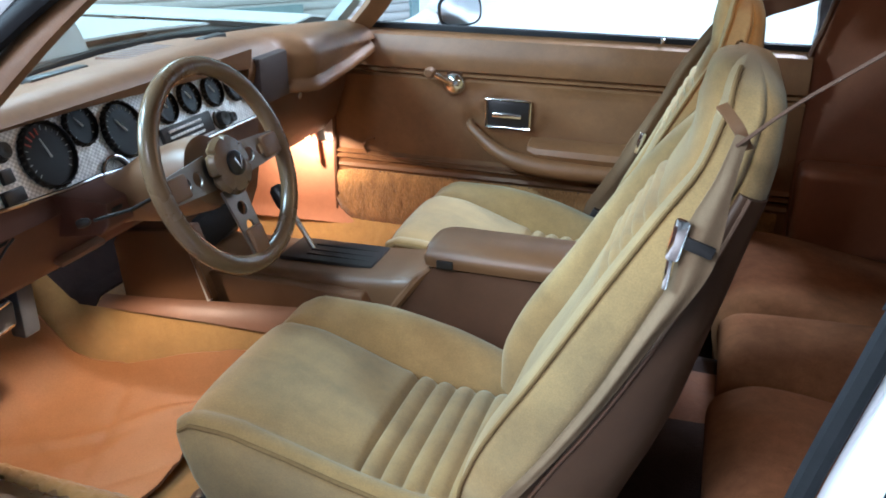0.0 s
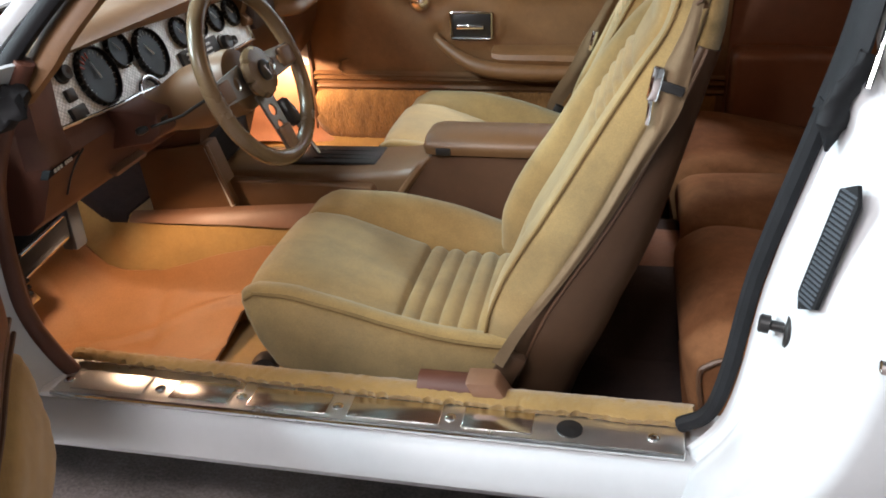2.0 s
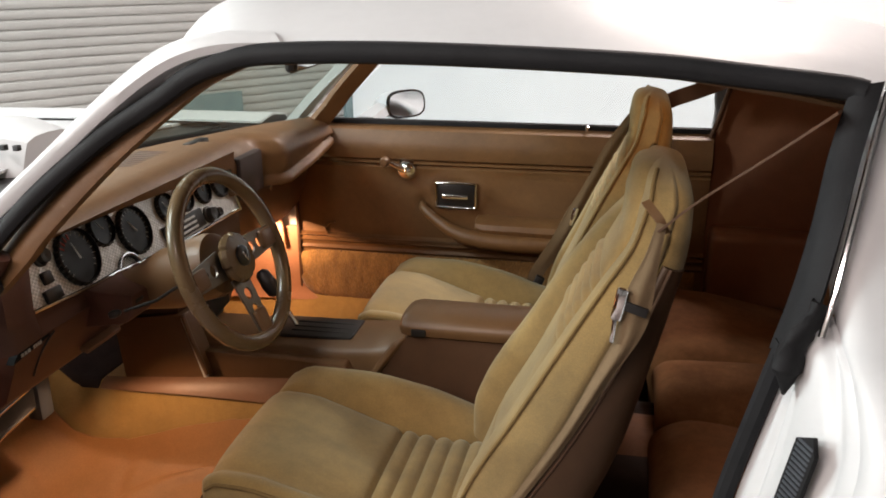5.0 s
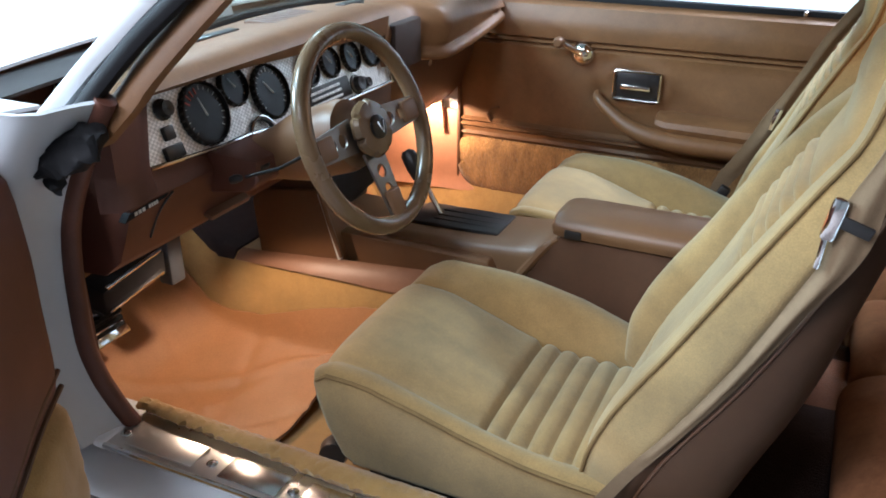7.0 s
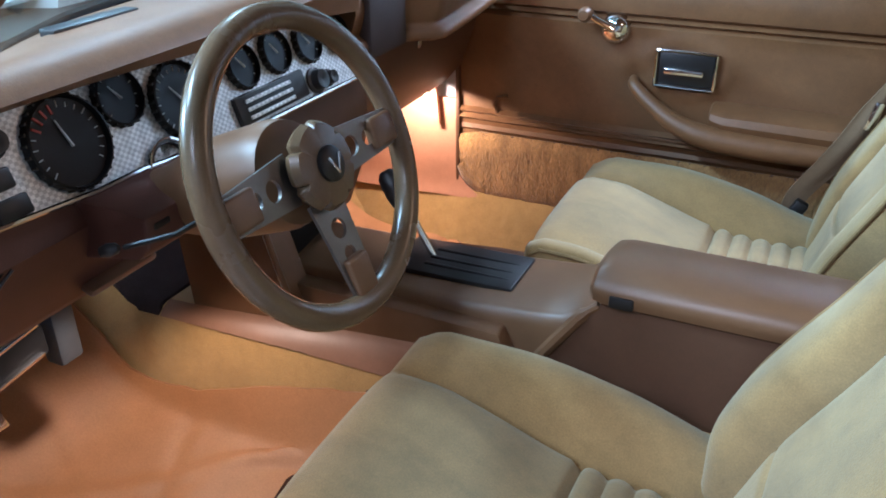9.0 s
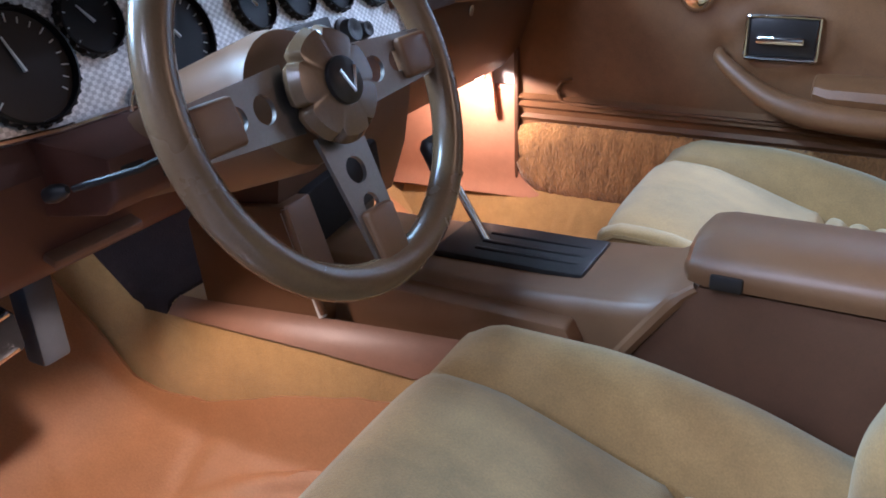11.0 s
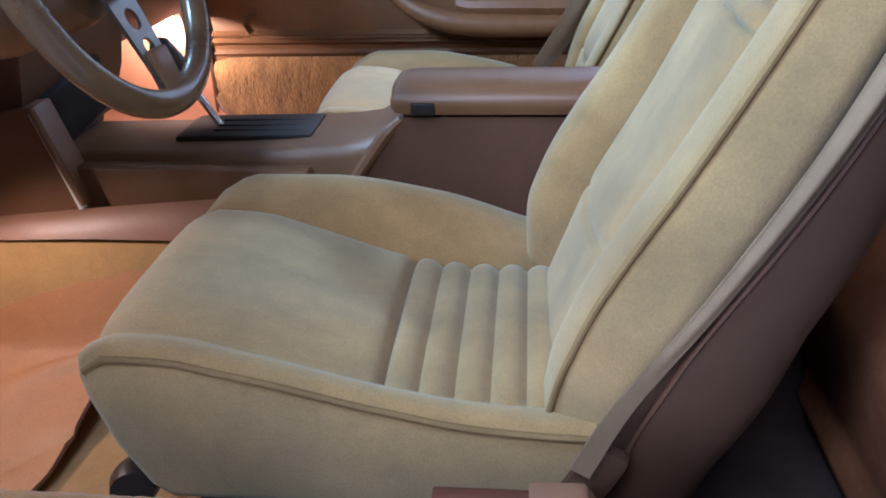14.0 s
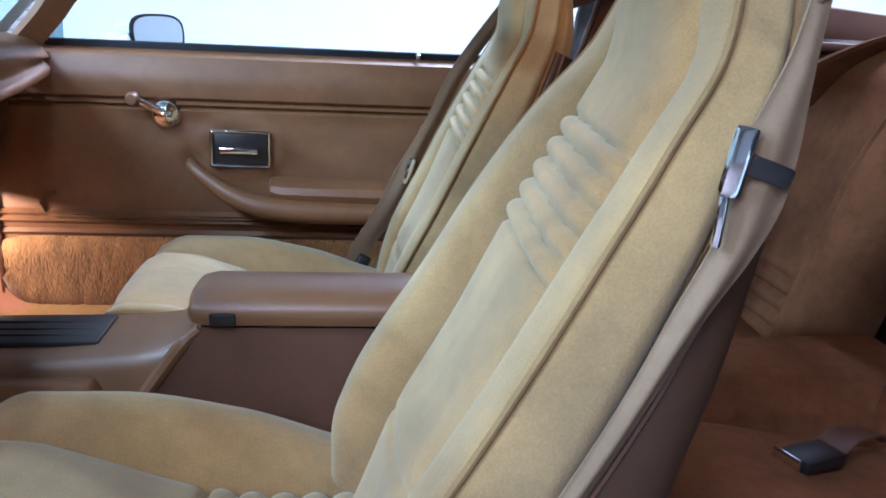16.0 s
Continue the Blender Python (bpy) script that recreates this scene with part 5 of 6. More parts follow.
for x, low, mid in ((0.2385, 0.10, 0.120), (0.30, 0.28, 0.285), (0.45, 0.45, 0.45), (0.56, 0.56, 0.56), (0.585, 0.585, 0.585)):
    # the side leans forwards under the tray
    rings.append([(low, -0.135, 0.21), (mid, -0.126, 0.40), (x, -0.112, 0.566), (x, 0.052, 0.566), (mid, 0.09, 0.40), (low, 0.12, 0.21)])
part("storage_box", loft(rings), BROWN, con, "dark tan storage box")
rings = []
for x, e in ((0.222, 0.012), (0.228, 0.004), (0.245, 0.0), (0.45, 0.0), (0.575, 0.0), (0.588, 0.004), (0.594, 0.012)):
    rings.append(smooth_path([(x, -0.118 + e, 0.571 + 0.5 * e), (x, -0.121 + e, 0.588), (x, -0.110 + e, 0.603 - e), (x, -0.085, 0.6115 - e), (x, -0.05, 0.613 - e), (x, -0.01, 0.607 - e), (x, 0.028, 0.596 - e), (x, 0.052 - e, 0.583 - 0.5 * e), (x, 0.058 - e, 0.571)], 3))
part("box_edge", tube(smooth_path([(0.236, -0.108, 0.562), (0.217, -0.111, 0.546), (0.196, -0.115, 0.518), (0.168, -0.119, 0.478), (0.133, -0.124, 0.425)], 4), [0.006] * 4 + [0.009] * 13, 8), PLASTIC, con, "pale rounded edge of the console box")
lid = part("lid", loft(rings), PLASTIC, con, "padded tan console lid")
part("latch", rbox((0.250, -0.124, 0.571), (0.282, -0.112, 0.588), 0.003), BLACK, lid, "black latch")
pl = part("shifter_plate", rbox((-0.105, -0.056, 0.507), (0.096, 0.050, 0.522), 0.004, turn=pose(0, 0, 0, 0, -1.0, 0)), BLACK, con, "black slotted shifter plate")
for y in (-0.030, -0.008, 0.018):
    part("slot", rbox((-0.055, y - 0.004, 0.5195), (0.085, y + 0.004, 0.5235), 0.002), DIAL, pl)
part("gear_lever", tube([(-0.050, 0.0, 0.512), (-0.080, 0.0, 0.562), (-0.100, 0.0, 0.595)], 0.0055, 10), CHROME, con, "chrome gear lever")
part("gear_knob", lathe([(0.010, 0.0), (0.017, 0.006), (0.019, 0.03), (0.016, 0.06), (0.008, 0.068)], (-0.098, 0.0, 0.590), (-0.55, 0, 0.83), 18), BLACK, con, "black gear knob")
part("edge_strip", tube([(-0.2515, -0.157, 0.585), (-0.232, -0.157, 0.525), (-0.2085, -0.157, 0.450)], [0.0035, 0.0045, 0.0058], 8), MARK, con, "pale edging on the side panel")
part("side_panel", prism([(-0.409, 0.41), (-0.420, 0.545), (-0.402, 0.572), (-0.25, 0.592), (-0.205, 0.452), (-0.212, 0.41)], "y", -0.156, -0.105, 0.003), PLASTIC, con, "tan side panel joining the dash")
part("tray_side", prism([(-0.262, 0.41), (-0.262, 0.500), (0.105, 0.496), (0.150, 0.41)], "y", -0.133, -0.100, 0.004), PLASTIC, con, "tan side of the console below the tray")
for sd in (-1, 1):
    rows = [[(x, sd * y, z) for y, z in ((0.177, 0.404 + 0.008 * min(k, 1)), (0.173, 0.410 + 0.010 * k), (0.164, 0.414 + 0.024 * k), (0.153, 0.418 + 0.028 * k))] for k, x in ((0, -0.46), (0.1, -0.41), (0.9, -0.2), (1.55, 0.0), (1.8, 0.22))]
    part("lower_trim", solid(rows, 0.008 * sd), COVER, con, "russet strip along the foot of the console")
part("panel_edge", tube([(-0.249, -0.157, 0.590), (-0.232, -0.159, 0.535), (-0.206, -0.158, 0.455)], 0.005, 8), PLASTIC, con, "pale worn panel edge")
part("tag", rbox((-0.262, -0.128, 0.520), (-0.258, -0.112, 0.532), 0.001), MARK, con, "small white tag")
part("ash_tray", rbox((-0.36, -0.06, 0.505), (-0.27, 0.07, 0.55), 0.006), BLACK, con)


# ---- front bucket seats ----
def cushion_top(x, y):
    base = curve(x, [(0.0, 0.480), (0.03, 0.494), (0.08, 0.492), (0.15, 0.472), (0.27, 0.434), (0.35, 0.426), (0.47, 0.425)])
    crest = curve(x, [(0.0, 0.482), (0.05, 0.506), (0.15, 0.506), (0.29, 0.485), (0.42, 0.444), (0.47, 0.432)])
    far = max(0.0, min(1.0, (y - 0.105) / 0.07))
    far = far * far * (3 - 2 * far)
    z = base + (crest - base) * far
    if y > 0.19:
        z -= 0.05 * ((y - 0.19) / 0.035) ** 2
    if y < -0.17:
        z += 0.006 * min(1, (-0.17 - y) / 0.03) + 0.016 * bell(x, 0.25, 0.11) * min(1.0, (-0.17 - y) / 0.03)
    z -= 0.016 * bell(y, 0.105, 0.0075) * (x > 0.012) + 0.006 * bell(y, -0.185, 0.006)
    if -0.185 < y < 0.105:
        z += 0.006 - 0.010 * abs((y + 0.04) / 0.145) ** 5
    if -0.185 < y < 0.105 and x > 0.262:
        k = (x - 0.268) / 0.034
        z += 0.012 * abs(math.sin(math.pi * k)) ** 0.6 - 0.007
    if y < 0.105:
        z -= 0.005 * bell(x, 0.268, 0.004) * (y > -0.186)
    z += 0.006 * (1 - (y / 0.2) ** 2) * (x < 0.26 and -0.185 < y < 0.105)
    return z


XS = [0.012, 0.03, 0.05, 0.075, 0.10, 0.13, 0.16, 0.19, 0.22, 0.245, 0.256] + [0.262 + 0.0034 * k for k in range(52)] + [0.45, 0.465]
YS = [-0.2245, -0.222, -0.215, -0.205, -0.195, -0.19, -0.185, -0.18, -0.17, -0.15, -0.12, -0.09, -0.06, -0.03, 0, 0.03, 0.06, 0.08, 0.092, 0.1, 0.105, 0.11, 0.12, 0.135, 0.15, 0.165, 0.18, 0.195, 0.205, 0.215, 0.222, 0.2245]


def spine(t):
    """Front line of the backrest, its lean, half width, bolster and thickness at height t from 0 to 1."""
    z = 0.415 + 0.575 * t
    x = curve(t, [(-0.16, 0.405), (0, 0.437), (0.113, 0.462), (0.2, 0.481), (0.372, 0.533), (0.638, 0.614), (0.8, 0.664), (0.9, 0.690), (1.0, 0.704)])
    w = curve(t, [(-0.16, 0.190), (0, 0.207), (0.15, 0.222), (0.5, 0.220), (0.68, 0.208), (0.82, 0.186), (0.92, 0.168), (1.0, 0.146)])
    bol = curve(t, [(0, 0.036), (0.12, 0.060), (0.3, 0.056), (0.42, 0.050), (0.55, 0.047), (0.75, 0.036), (0.9, 0.012), (1, 0.0)])
    th = curve(t, [(-0.16, 0.165), (0, 0.162), (0.2, 0.162), (0.35, 0.152), (0.5, 0.136), (0.65, 0.112), (0.85, 0.080), (1, 0.062)])
    return x, z, w, bol, th


HALF = [0, 0.08, 0.16, 0.24, 0.31, 0.36, 0.40, 0.425, 0.44, 0.45, 0.46, 0.47, 0.48, 0.495, 0.515, 0.54, 0.57, 0.61, 0.66, 0.71, 0.76, 0.81, 0.86, 0.90, 0.93, 0.955, 0.975, 0.99, 1.0]
NEAR = [0.08, 0.18, 0.28, 0.38, 0.46, 0.52, 0.56, 0.585, 0.60, 0.61, 0.62, 0.63, 0.64, 0.655, 0.675, 0.70, 0.73, 0.77, 0.81, 0.85, 0.88, 0.90, 0.92, 0.935, 0.95, 0.965, 0.98, 1.0]
ACROSS = [-u for u in NEAR[::-1]] + HALF
AROUND = [(1.012, 0.08), (1.024, 0.16), (1.022, 0.24), (1.000, 0.30), (0.970, 0.34), (0.985, 0.38), (0.990, 0.45), (0.988, 0.54), (0.972, 0.68), (0.935, 0.82), (0.86, 0.93), (0.72, 0.985), (0.5, 1.0), (0.25, 1.0)]
AROUND = AROUND + [(0.0, 1.0)] + [(-u, f) for u, f in AROUND[::-1]]


def upright(z, inner):
    return 0.0 if inner == 1.0 else 0.08 * max(0.0, z - 0.45)


def back_ring(t, inner=1.0):
    x, z, w, full, th = spine(t)
    x -= upright(z, inner)
    a, b = spine(max(-0.16, t - 0.02)), spine(min(1, t + 0.02))
    tan = Vector((b[0] - a[0], 0, b[1] - a[1])).normalized()
    nf = Vector((-tan.z, 0, tan.x))
    c = Vector((x, 0, z))
    front = []
    for u in ACROSS:
        s = abs(u)
        bol = full * (0.55 if u < 0 else inner)
        gr, run = (0.62, 0.13) if u < 0 else (0.48, 0.16)
        fade = 1.0 - max(0.0, min(1.0, (t - 0.80) / 0.14))
        if s < gr:
            rise = max(0.0, min(1.0, (t - 0.42) / 0.16)) * max(0.0, min(1.0, (0.97 - t) / 0.12))
            d = 0.020 * (1 - (s / gr) ** 7) - 0.004 + 0.005 * rise
            tilt = t - 0.022 * (u + 0.1)
            if 0.568 < tilt < 0.760:
                k2 = (tilt - 0.568) / 0.192 * 5
                edge = min(1.0, (gr - s) / 0.03)
                d += (0.014 * abs(math.sin(math.pi * k2)) ** 0.5 - 0.009) * edge
            d -= 0.006 * bell(t, 0.19 + 0.05 * s, 0.008) + 0.006 * bell(tilt, 0.568, 0.006) + 0.005 * bell(tilt, 0.760, 0.006)
        elif s < gr + run:
            d = bol * math.sqrt(max(0.0, 1 - ((gr + run - s) / run) ** 2))
        else:
            d = bol * (1 - 0.30 * ((s - gr - run) / (1 - gr - run)) ** 2)
        d -= (0.034 * bell(s, gr, 0.024) if u > 0 else 0.020 * bell(s, gr, 0.024)) * fade
        d -= 0.004 * bell(s, 0.93, 0.010) * (u < 0)
        d -= 0.024 * max(0, (s - 0.93) / 0.07) ** 2
        if t > 0.86:
            d += 0.016 * (1 - s * s) * min(1, (t - 0.86) / 0.1)
        front.append(c + nf * d + Vector((0, u * w, 0)))
    back = []
    for u, f in AROUND:
        bol = full * (0.55 if u < 0 else inner)
        e = bol * 0.70 - 0.024
        back.append(c + nf * (e - (th + e) * f) + Vector((0, u * w, 0)))
    return front, back, nf


def bucket_seat(label, inner):
    seat = thing("bucket_seat", (0, 0, 0), label, "car seat", "front bucket seats")
    rings = []
    for i, y in enumerate(YS):
        e = 0.012 * (1 if i in (0, len(YS) - 1) else 0.35 if i in (1, len(YS) - 2) else 0)
        top = [(x, y, cushion_top(x, y) - e) for x in XS]
        rings.append([(0.44, y, 0.33 + e), (0.065 + e, y, 0.33 + e), (0.046 + e, y, 0.348), (0.020 + e, y, 0.395), (0.004 + e, y, 0.445), (0.0 + e, y, 0.468), (0.003 + e, y, cushion_top(0.004, y) - e)] + top + [(0.470, y, 0.40), (0.455, y, 0.345 + e)])
    part("cushion", loft(rings), VELOUR, seat, "gold velour cushion with pleats", 60)
    edge = [(0.010, -0.2235, 0.476)] + [(x, -0.2255, cushion_top(x, -0.2245) - 0.010) for x in XS[1:]]
    part("cushion_piping", tube(edge, 0.0035, 6), PIPING, seat, "stitched piping")
    ts = [k / 190 for k in range(191)]
    rings = [f + b for f, b, n in (back_ring(t, inner) for t in ts)]
    # rounded crown
    f, b, n = back_ring(1.0, inner)
    ring = f + b
    mid = sum((Vector(p) for p in ring), Vector()) / len(ring)
    for h, k in ((0.010, 0.97), (0.020, 0.90), (0.028, 0.79), (0.034, 0.63), (0.038, 0.42), (0.040, 0.2)):
        rings.append([mid + (Vector(p) - mid) * k + Vector((0.012 * (1 - k), 0, h)) for p in ring])
    part("backrest", loft(rings), VELOUR, seat, "tall gold velour backrest with pleats", 60)
    n_front = len(ACROSS)
    for i in (3, n_front - 4):
        side = -1 if i < 9 else 1
        line = [Vector(r[i]) + Vector((-0.002, side * 0.0015, 0.0)) for r in rings[2:-2]]
        part("backrest_piping", tube(line, 0.0032, 7), PIPING, seat, "stitched piping")
    rings, lines = [], ([], [])
    for t in [-0.15 + 1.03 * k / 44 for k in range(45)]:
        f, b, n = back_ring(t, inner)
        x, z, w, bol, th = spine(t)
        heart = Vector((x - upright(z, inner), 0, z)) - n * th * 0.45
        # towards its foot the shell wraps further round the near side
        last = len(b) - 6 + (4.2 * max(0.0, min(1.0, (0.80 - t) / 0.80)) if inner == 1.0 else 0.0)
        wrap = []
        for k in range(24):
            at = 5 + (last - 5) * k / 23
            i = min(int(at), len(b) - 2)
            wrap.append(Vector(b[i]).lerp(Vector(b[i + 1]), at - i))
        outer = [p + (p - heart).normalized() * (0.001 if k in (0, 23) else 0.006) for k, p in enumerate(wrap)]
        rings.append(outer + [p - (p - heart).normalized() * 0.01 for p in wrap][::-1])
        lines[0].append(outer[-4] + Vector((0, -0.001, 0)))
        lines[1].append(outer[3] + Vector((0, 0.001, 0)))
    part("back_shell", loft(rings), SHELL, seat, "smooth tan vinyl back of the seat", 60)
    for line in lines:
        part("shell_seam", tube(line, 0.0028, 6), BROWN, seat, "dark seam along the shell")
    part("adjuster_knob", lathe([(0.022, -0.02), (0.026, 0.0), (0.022, 0.02)], (0.0, -0.17, 0.30), (0.3, -1, 0.2), 16), BLACK, seat, "black seat adjuster")
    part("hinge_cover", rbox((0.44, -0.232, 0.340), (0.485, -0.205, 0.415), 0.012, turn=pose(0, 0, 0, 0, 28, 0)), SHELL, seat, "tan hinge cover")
    for y in (-0.17, 0.17):
        part("seat_rail", rbox((0.05, y - 0.02, 0.195), (0.46, y + 0.02, 0.235), 0.004), BLACK, seat, "black seat rail")
    part("seat_base", prism([(0.07, 0.235), (0.45, 0.235), (0.45, 0.335), (0.08, 0.335)], "y", -0.19, 0.19, 0.004), BLACK, seat, "dark seat base")
    return seat


seat = bucket_seat("gold velour bucket seat with pleated insert and high back", 1.0)
seat.location = (0, -0.36, 0)
seat = bucket_seat("gold velour passenger bucket seat with pleated insert and flatter side", 0.40)
seat.location = (0.043, 0.36, 0)

# ---- rear seat ----
rear = thing("bench_seat", (1.1, 0, 0.2), "russet velour rear seat with moulded places", "car seat")
REAR = material("russet_velour", (0.180, 0.076, 0.032), 0.95, vary=0.16, scale=7, fine=800, bump=0.4, dist=0.001, spec=0.15)
for s in (-1, 1):
    rings = []
    for k in range(33):
        u = -1 + k / 16
        y = s * 0.357 + 0.224 * u
        e = 0.028 * max(0, (abs(u) - 0.72) / 0.28) ** 2.2
        h = 0.466 + 0.010 * math.cos(u * 1.5)
        prof = smooth_path([(1.22, y, 0.20), (0.80 + e, y, 0.20), (0.775 + e, y, 0.26), (0.752 + e, y, 0.34), (0.742 + e, y, 0.40), (0.750 + e, y, 0.434 - 0.5 * e), (0.79 + e, y, h - 0.006 - e), (0.84, y, h - e), (0.92, y, h - 0.008 - e), (1.04, y, h - 0.03 - e), (1.16, y, h - 0.05 - e), (1.22, y, 0.40)], 4)
        rings.append(prof)
    part("seat_cushion", loft(rings), REAR, rear, "", 70)
    edge = smooth_path([(0.792, s * 0.357 - 0.223, 0.26), (0.776, s * 0.357 - 0.225, 0.34), (0.768, s * 0.357 - 0.225, 0.395), (0.778, s * 0.357 - 0.225, 0.415), (0.82, s * 0.357 - 0.225, 0.430), (0.95, s * 0.357 - 0.225, 0.422), (1.08, s * 0.357 - 0.225, 0.39)], 5)
    part("cushion_piping", tube(edge, 0.005, 7), BROWN, rear, "dark piping")
    part("cushion_piping", tube([(x, 2 * s * 0.357 - y, z) for x, y, z in edge], 0.005, 7), BROWN, rear, "dark piping")
    rings = []
    for k in range(121):
        t = k / 120
        z = 0.40 + 0.56 * t
        x = 1.165 + 0.140 * t
        out = curve(t, [(0, 0.63), (0.58, 0.62), (0.67, 0.585), (0.75, 0.515), (0.88, 0.425), (0.96, 0.335), (1, 0.27)])
        mid, w = (out + curve(t, [(0, 0.085), (0.4, 0.07), (1, 0.015)])) / 2, (out - curve(t, [(0, 0.085), (0.4, 0.07), (1, 0.015)])) / 2
        fr = []
        for u in [-1 + k / 40 for k in range(81)]:
            q = abs(u)
            k1 = max(0.0, min(1.0, (q - 0.52) / 0.16))
            d = 0.038 * k1 * k1 * (3 - 2 * k1) - 0.06 * max(0, (q - 0.80) / 0.20) ** 2
            d -= 0.014 * bell(q, 0.52, 0.022) + 0.010 * bell(q, 0.70, 0.018)
            d -= 0.05 * max(0, (t - 0.85) / 0.15) ** 2
            if 0.02 < t < 0.29 and q < 0.52:
                d += 0.013 * abs(math.sin(math.pi * (t - 0.02) / 0.27 * 5)) ** 0.55
            fr.append((x - d, s * mid + u * w, z))
        rings.append(fr + [(x + 0.08, s * mid + w, z), (x + 0.08, s * mid - w, z)])
    part("seat_back", loft(rings), REAR, rear, "", 70)
rings = []
for k in range(25):
    u = -1 + k / 12
    y = 0.134 * u
    e = 0.035 * max(0, (abs(u) - 0.40) / 0.60) ** 2
    rings.append(smooth_path([(1.25, y, 0.19), (0.82, y, 0.19), (0.790, y, 0.28 - e), (0.765, y, 0.37 - e), (0.755, y, 0.430 - e), (0.765, y, 0.458 - e), (0.80, y, 0.474 - e), (0.90, y, 0.480 - e), (1.05, y, 0.484 - e), (1.25, y, 0.49 - e)], 4))
part("centre_hump", loft(rings), REAR, rear, "upholstered hump over the tunnel", 70)

# ---- seat belts ----
belt = thing("seat_belt", (0.70, -0.6, 0.9), "brown webbing seat belt with chrome tongue", "seat belt", "front seat belts")
part("shoulder_strap", band(smooth_path([(0.716, -0.578, 0.972), (0.76, -0.60, 1.02), (0.83, -0.635, 1.085), (0.895, -0.66, 1.145)], 5), 0.026, 0.003, (0.1, 0.9, -0.22)), BROWN, belt)
lap = smooth_path([(0.716, -0.588, 0.982), (0.706, -0.594, 0.935), (0.694, -0.598, 0.885), (0.688, -0.598, 0.850), (0.678, -0.597, 0.812), (0.652, -0.595, 0.758), (0.606, -0.594, 0.662), (0.545, -0.593, 0.555), (0.487, -0.593, 0.465), (0.45, -0.605, 0.40)], 5)
part("lap_strap", draped(lap, [curve(k / (len(lap) - 1), [(0, 0.013), (0.10, 0.018), (0.24, 0.038), (0.33, 0.040), (0.45, 0.030), (0.62, 0.020), (0.8, 0.015), (1, 0.020)]) for k in range(len(lap))], (1, 0, -0.45), 0.0025, 0.006, 1.0), WEB, belt, "pale brown webbing")
part("guide_loop", band(smooth_path([(0.693, -0.560, 1.004), (0.700, -0.568, 0.998), (0.712, -0.580, 0.986), (0.720, -0.578, 0.970), (0.724, -0.560, 0.962)], 4), 0.012, 0.003, (1, 0.3, 0.2)), PLASTIC, belt, "tan belt guide loop")
part("tongue", rbox((0.660, -0.606, 0.847), (0.676, -0.597, 0.895), 0.004, turn=pose(0, 0, 0, 0, 10, 0)), CHROME, belt, "chrome belt tongue")
part("tongue_base", rbox((0.674, -0.605, 0.858), (0.706, -0.600, 0.872), 0.002, turn=pose(0, 0, 0, 0, 18, 0)), BLACK, belt, "dark tongue base")
part("tongue_tip", rbox((0.658, -0.604, 0.813), (0.665, -0.598, 0.850), 0.003, turn=pose(0, 0, 0, 0, 4, 0)), CHROME, belt)
PASS_STRAP = [(0.735, 0.56, 0.952), (0.78, 0.60, 0.970), (0.832, 0.61, 0.988), (0.90, 0.622, 1.014), (0.965, 0.61, 1.045)]
belt = thing("seat_belt", (0.55, 0.6, 0.6), "brown webbing seat belt hanging beside the passenger seat", "seat belt", "front seat belts")
lap = smooth_path([(0.725, 0.590, 0.985), (0.634, 0.600, 0.850), (0.585, 0.602, 0.745), (0.538, 0.604, 0.650), (0.515, 0.604, 0.590), (0.476, 0.602, 0.525), (0.437, 0.600, 0.462), (0.428, 0.598, 0.41)], 5)
part("lap_strap", draped(lap, [curve(k / (len(lap) - 1), [(0, 0.030), (0.35, 0.034), (0.55, 0.052), (0.7, 0.046), (1, 0.036)]) for k in range(len(lap))], (1, 0.3, -0.5), 0.0025, 0.004, 6.0), WEB, belt, "pale brown webbing")
part("shoulder_strap", band(smooth_path(PASS_STRAP, 5), 0.04, 0.003, (-0.5, 0.2, 0.9)), BROWN, belt)
part("tongue", rbox((0.528, 0.586, 0.612), (0.546, 0.594, 0.668), 0.004, turn=pose(0, 0, 0, 0, 12, 0)), CHROME, belt, "chrome belt tongue")
part("anchor", rbox((0.425, 0.580, 0.40), (0.452, 0.60, 0.46), 0.005, turn=pose(0, 0, 0, 0, 25, 0)), BLACK, belt, "black belt anchor")
ret = thing("belt_retractor", (0.45, -0.64, 0.2), "tan belt retractor cover beside the seat", "belt retractor")
part("cover", prism([(0.405, 0.40), (0.455, 0.402), (0.497, 0.335), (0.437, 0.335)], "y", -0.662, -0.615, 0.005), COVER, ret)
part("drum", lathe([(0.03, -0.05), (0.03, 0.05)], (0.375, -0.63, 0.362), (1, 0, 0), 16), RED_TAN, ret, "dark retractor drum")
part("bracket", rbox((0.40, -0.65, 0.187), (0.47, -0.605, 0.34), 0.004), BROWN, ret)
rb = thing("rear_belt_buckle", (0.99, -0.22, 0.47), "black and chrome belt buckle on the rear seat", "belt buckle")
part("buckle", rbox((0.935, -0.296, 0.462), (1.000, -0.252, 0.480), 0.005, turn=pose(0, 0, 0, 0, 0, 20)), BLACK, rb)
part("chrome_end", rbox((0.930, -0.297, 0.464), (0.940, -0.256, 0.478), 0.003, turn=pose(0, 0, 0, 0, 0, 20)), CHROME, rb, "chrome buckle end")
part("strap", band([(0.985, -0.268, 0.472), (1.03, -0.232, 0.476), (1.08, -0.205, 0.468), (1.13, -0.19, 0.44)], 0.04, 0.003, (0.7, -0.7, 0)), BROWN, rb)

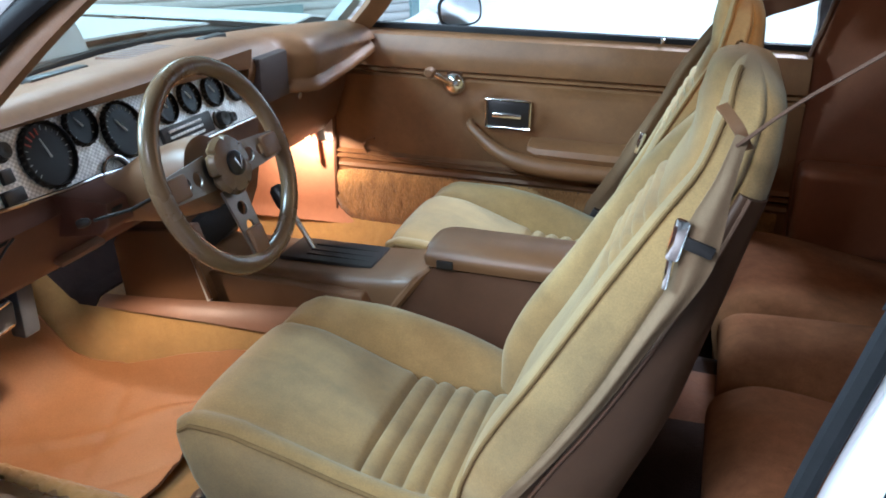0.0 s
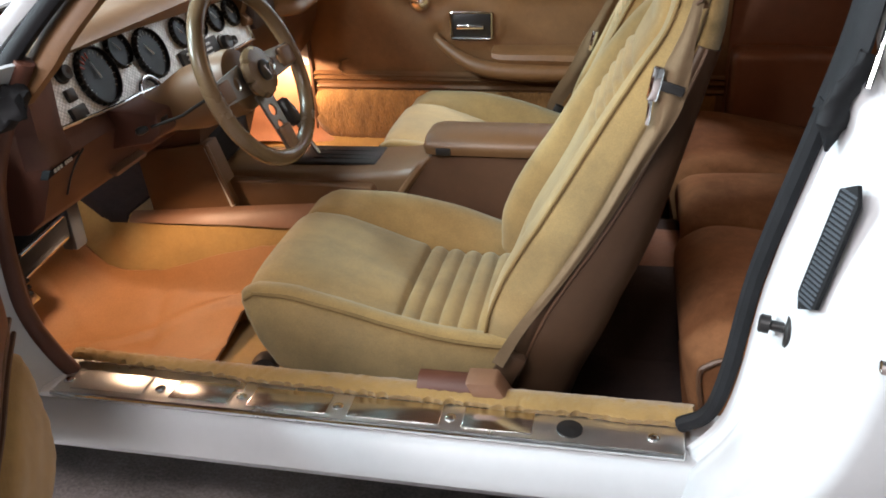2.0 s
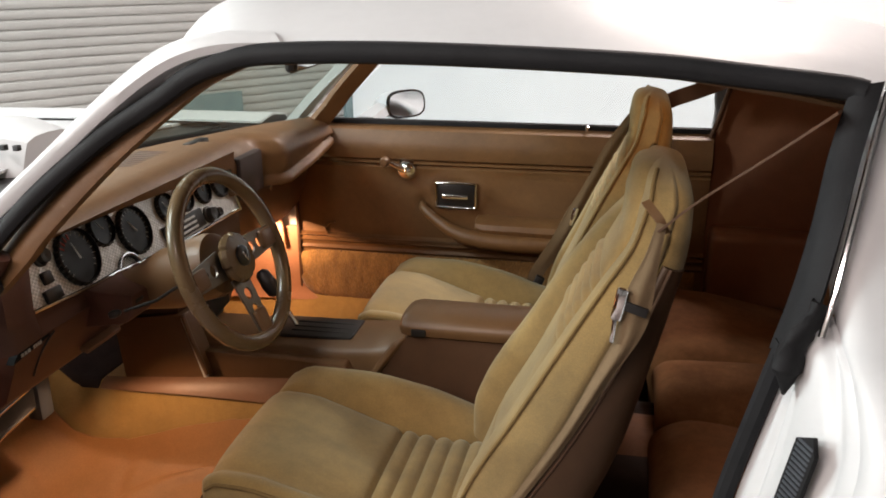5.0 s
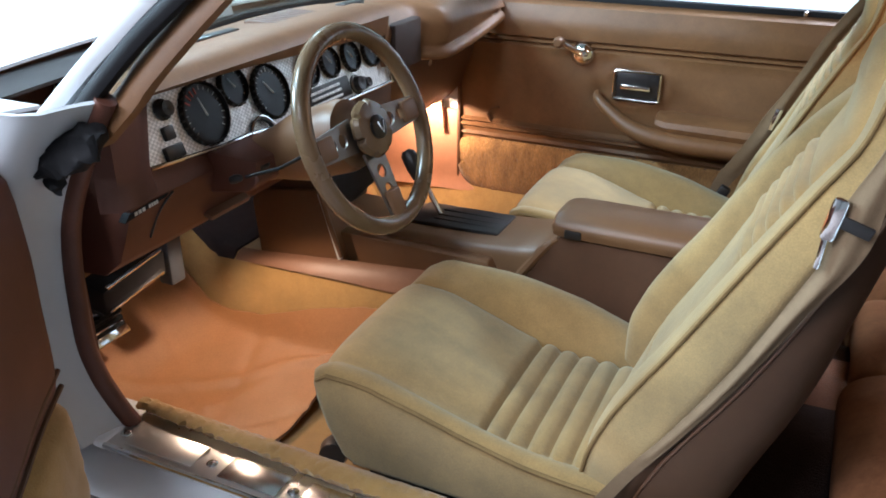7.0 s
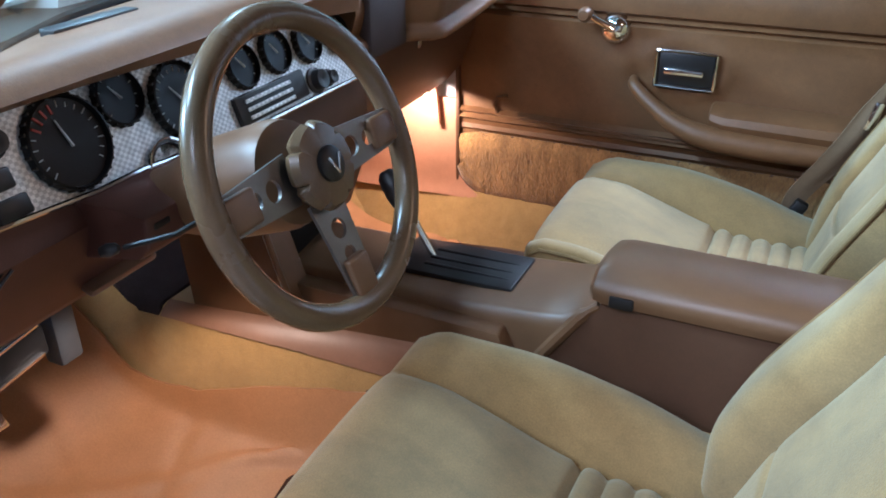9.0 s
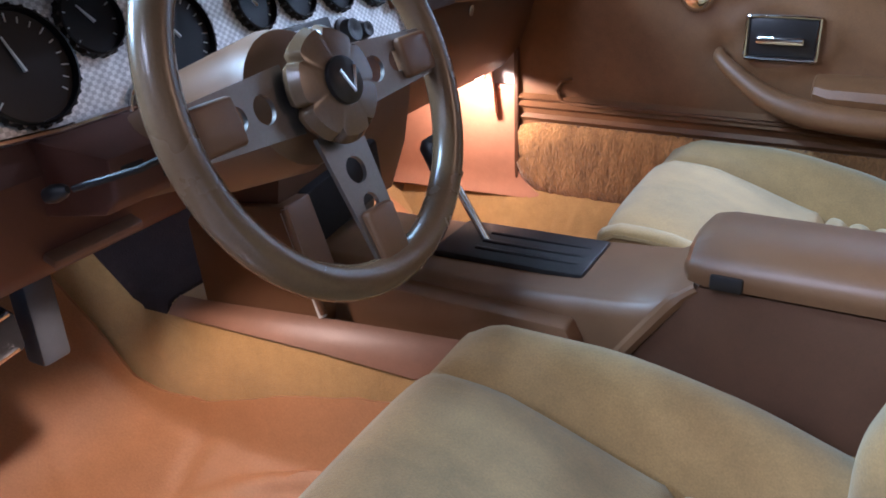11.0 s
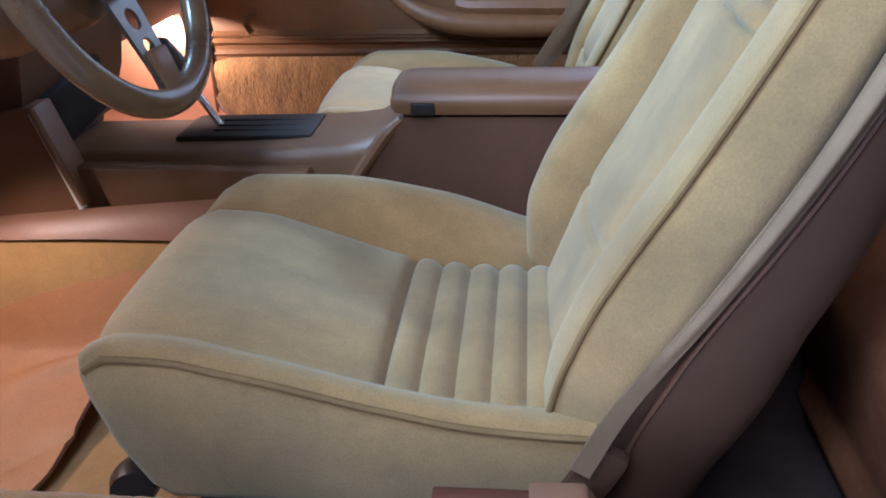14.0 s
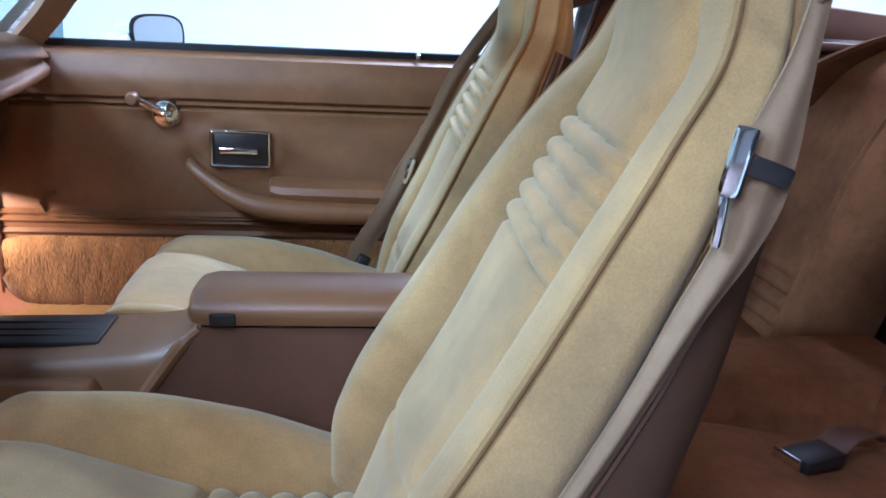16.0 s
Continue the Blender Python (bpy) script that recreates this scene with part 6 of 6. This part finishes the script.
# ---- driver's door, swung open ----
turn = Matrix.Translation((-0.345, -0.85, 0)) @ pose(0, 0, 0, 0, 0, -62)
bm = rbox((0.0, -0.045, 0.27), (1.22, 0.045, 0.855), 0.02)
bm.transform(turn)
dd = part("car_door", bm, WHITE, car, "open driver's door with white shell")
def door_line(x):
    """Height at which the panel's carpet foot ends."""
    return curve(x, [(0.0, 0.512), (0.10, 0.492), (0.22, 0.452), (0.40, 0.43), (1.19, 0.43)])


def door_face(low, high, depth, seed, fuzz):
    g = []
    for k in range(61):
        x = 1.19 * (k / 60) ** 1.6
        end = math.sqrt(max(0.0, 1 - max(0.0, 1 - x / 0.045) ** 2)) * math.sqrt(max(0.0, 1 - max(0.0, 1 - (1.19 - x) / 0.045) ** 2))
        row = []
        for i in range(15):
            t = i / 14
            a, b = low(x), high(x)
            roll = math.sqrt(max(0.0, 1 - abs(2 * t - 1) ** 7))
            row.append(turn @ Vector((x, 0.047 + depth * end * (0.35 + 0.65 * roll) + fuzz * noise.noise((x * 60, t * 14, seed)) + 0.004 * noise.noise((x * 9, t * 4, seed)), a + (b - a) * t)))
        g.append(row)
    return solid(g, 0.008)


part("inner_panel", door_face(lambda x: door_line(x) + 0.002, lambda x: 0.86, 0.050, 1.0, 0.0), RED_TAN, dd, "russet inner panel", 60)
part("lower_carpet", door_face(lambda x: 0.285, door_line, 0.058, 2.0, 0.004), CARPET, dd, "gold carpet foot with a rounded edge", 80)
for h in (0.030, 0.055):
    line = [turn @ Vector((x, 0.100, door_line(x) + h)) for x in [0.02 + 1.1 * k / 30 for k in range(31)]]
    part("panel_piping", tube(line, 0.004, 6), BROWN, dd, "dark moulded line")
screw_at, out = turn @ Vector((0.112, 0.094, 0.612)), turn.to_3x3() @ Vector((0, 1, 0))
part("screw", lathe([(0.014, 0.0), (0.014, 0.006), (0.009, 0.010), (0.0, 0.011)], screw_at, out, 18), CHROME, dd, "round chrome trim screw")

# interior mirror
im = thing("rear_view_mirror", (0.02, 0.0, 1.14), "black framed interior mirror under the roof", "mirror")
part("frame", rbox((0.0, -0.11, 1.105), (0.025, 0.11, 1.165), 0.012), BLACK, im)
part("stem", tube([(0.005, 0, 1.155), (0.0, 0, 1.20), (0.03, 0, 1.24)], 0.006, 8), BLACK, im)
part("face", rbox((0.0255, -0.10, 1.112), (0.028, 0.10, 1.158), 0.001), MIRROR, im, "mirror glass")
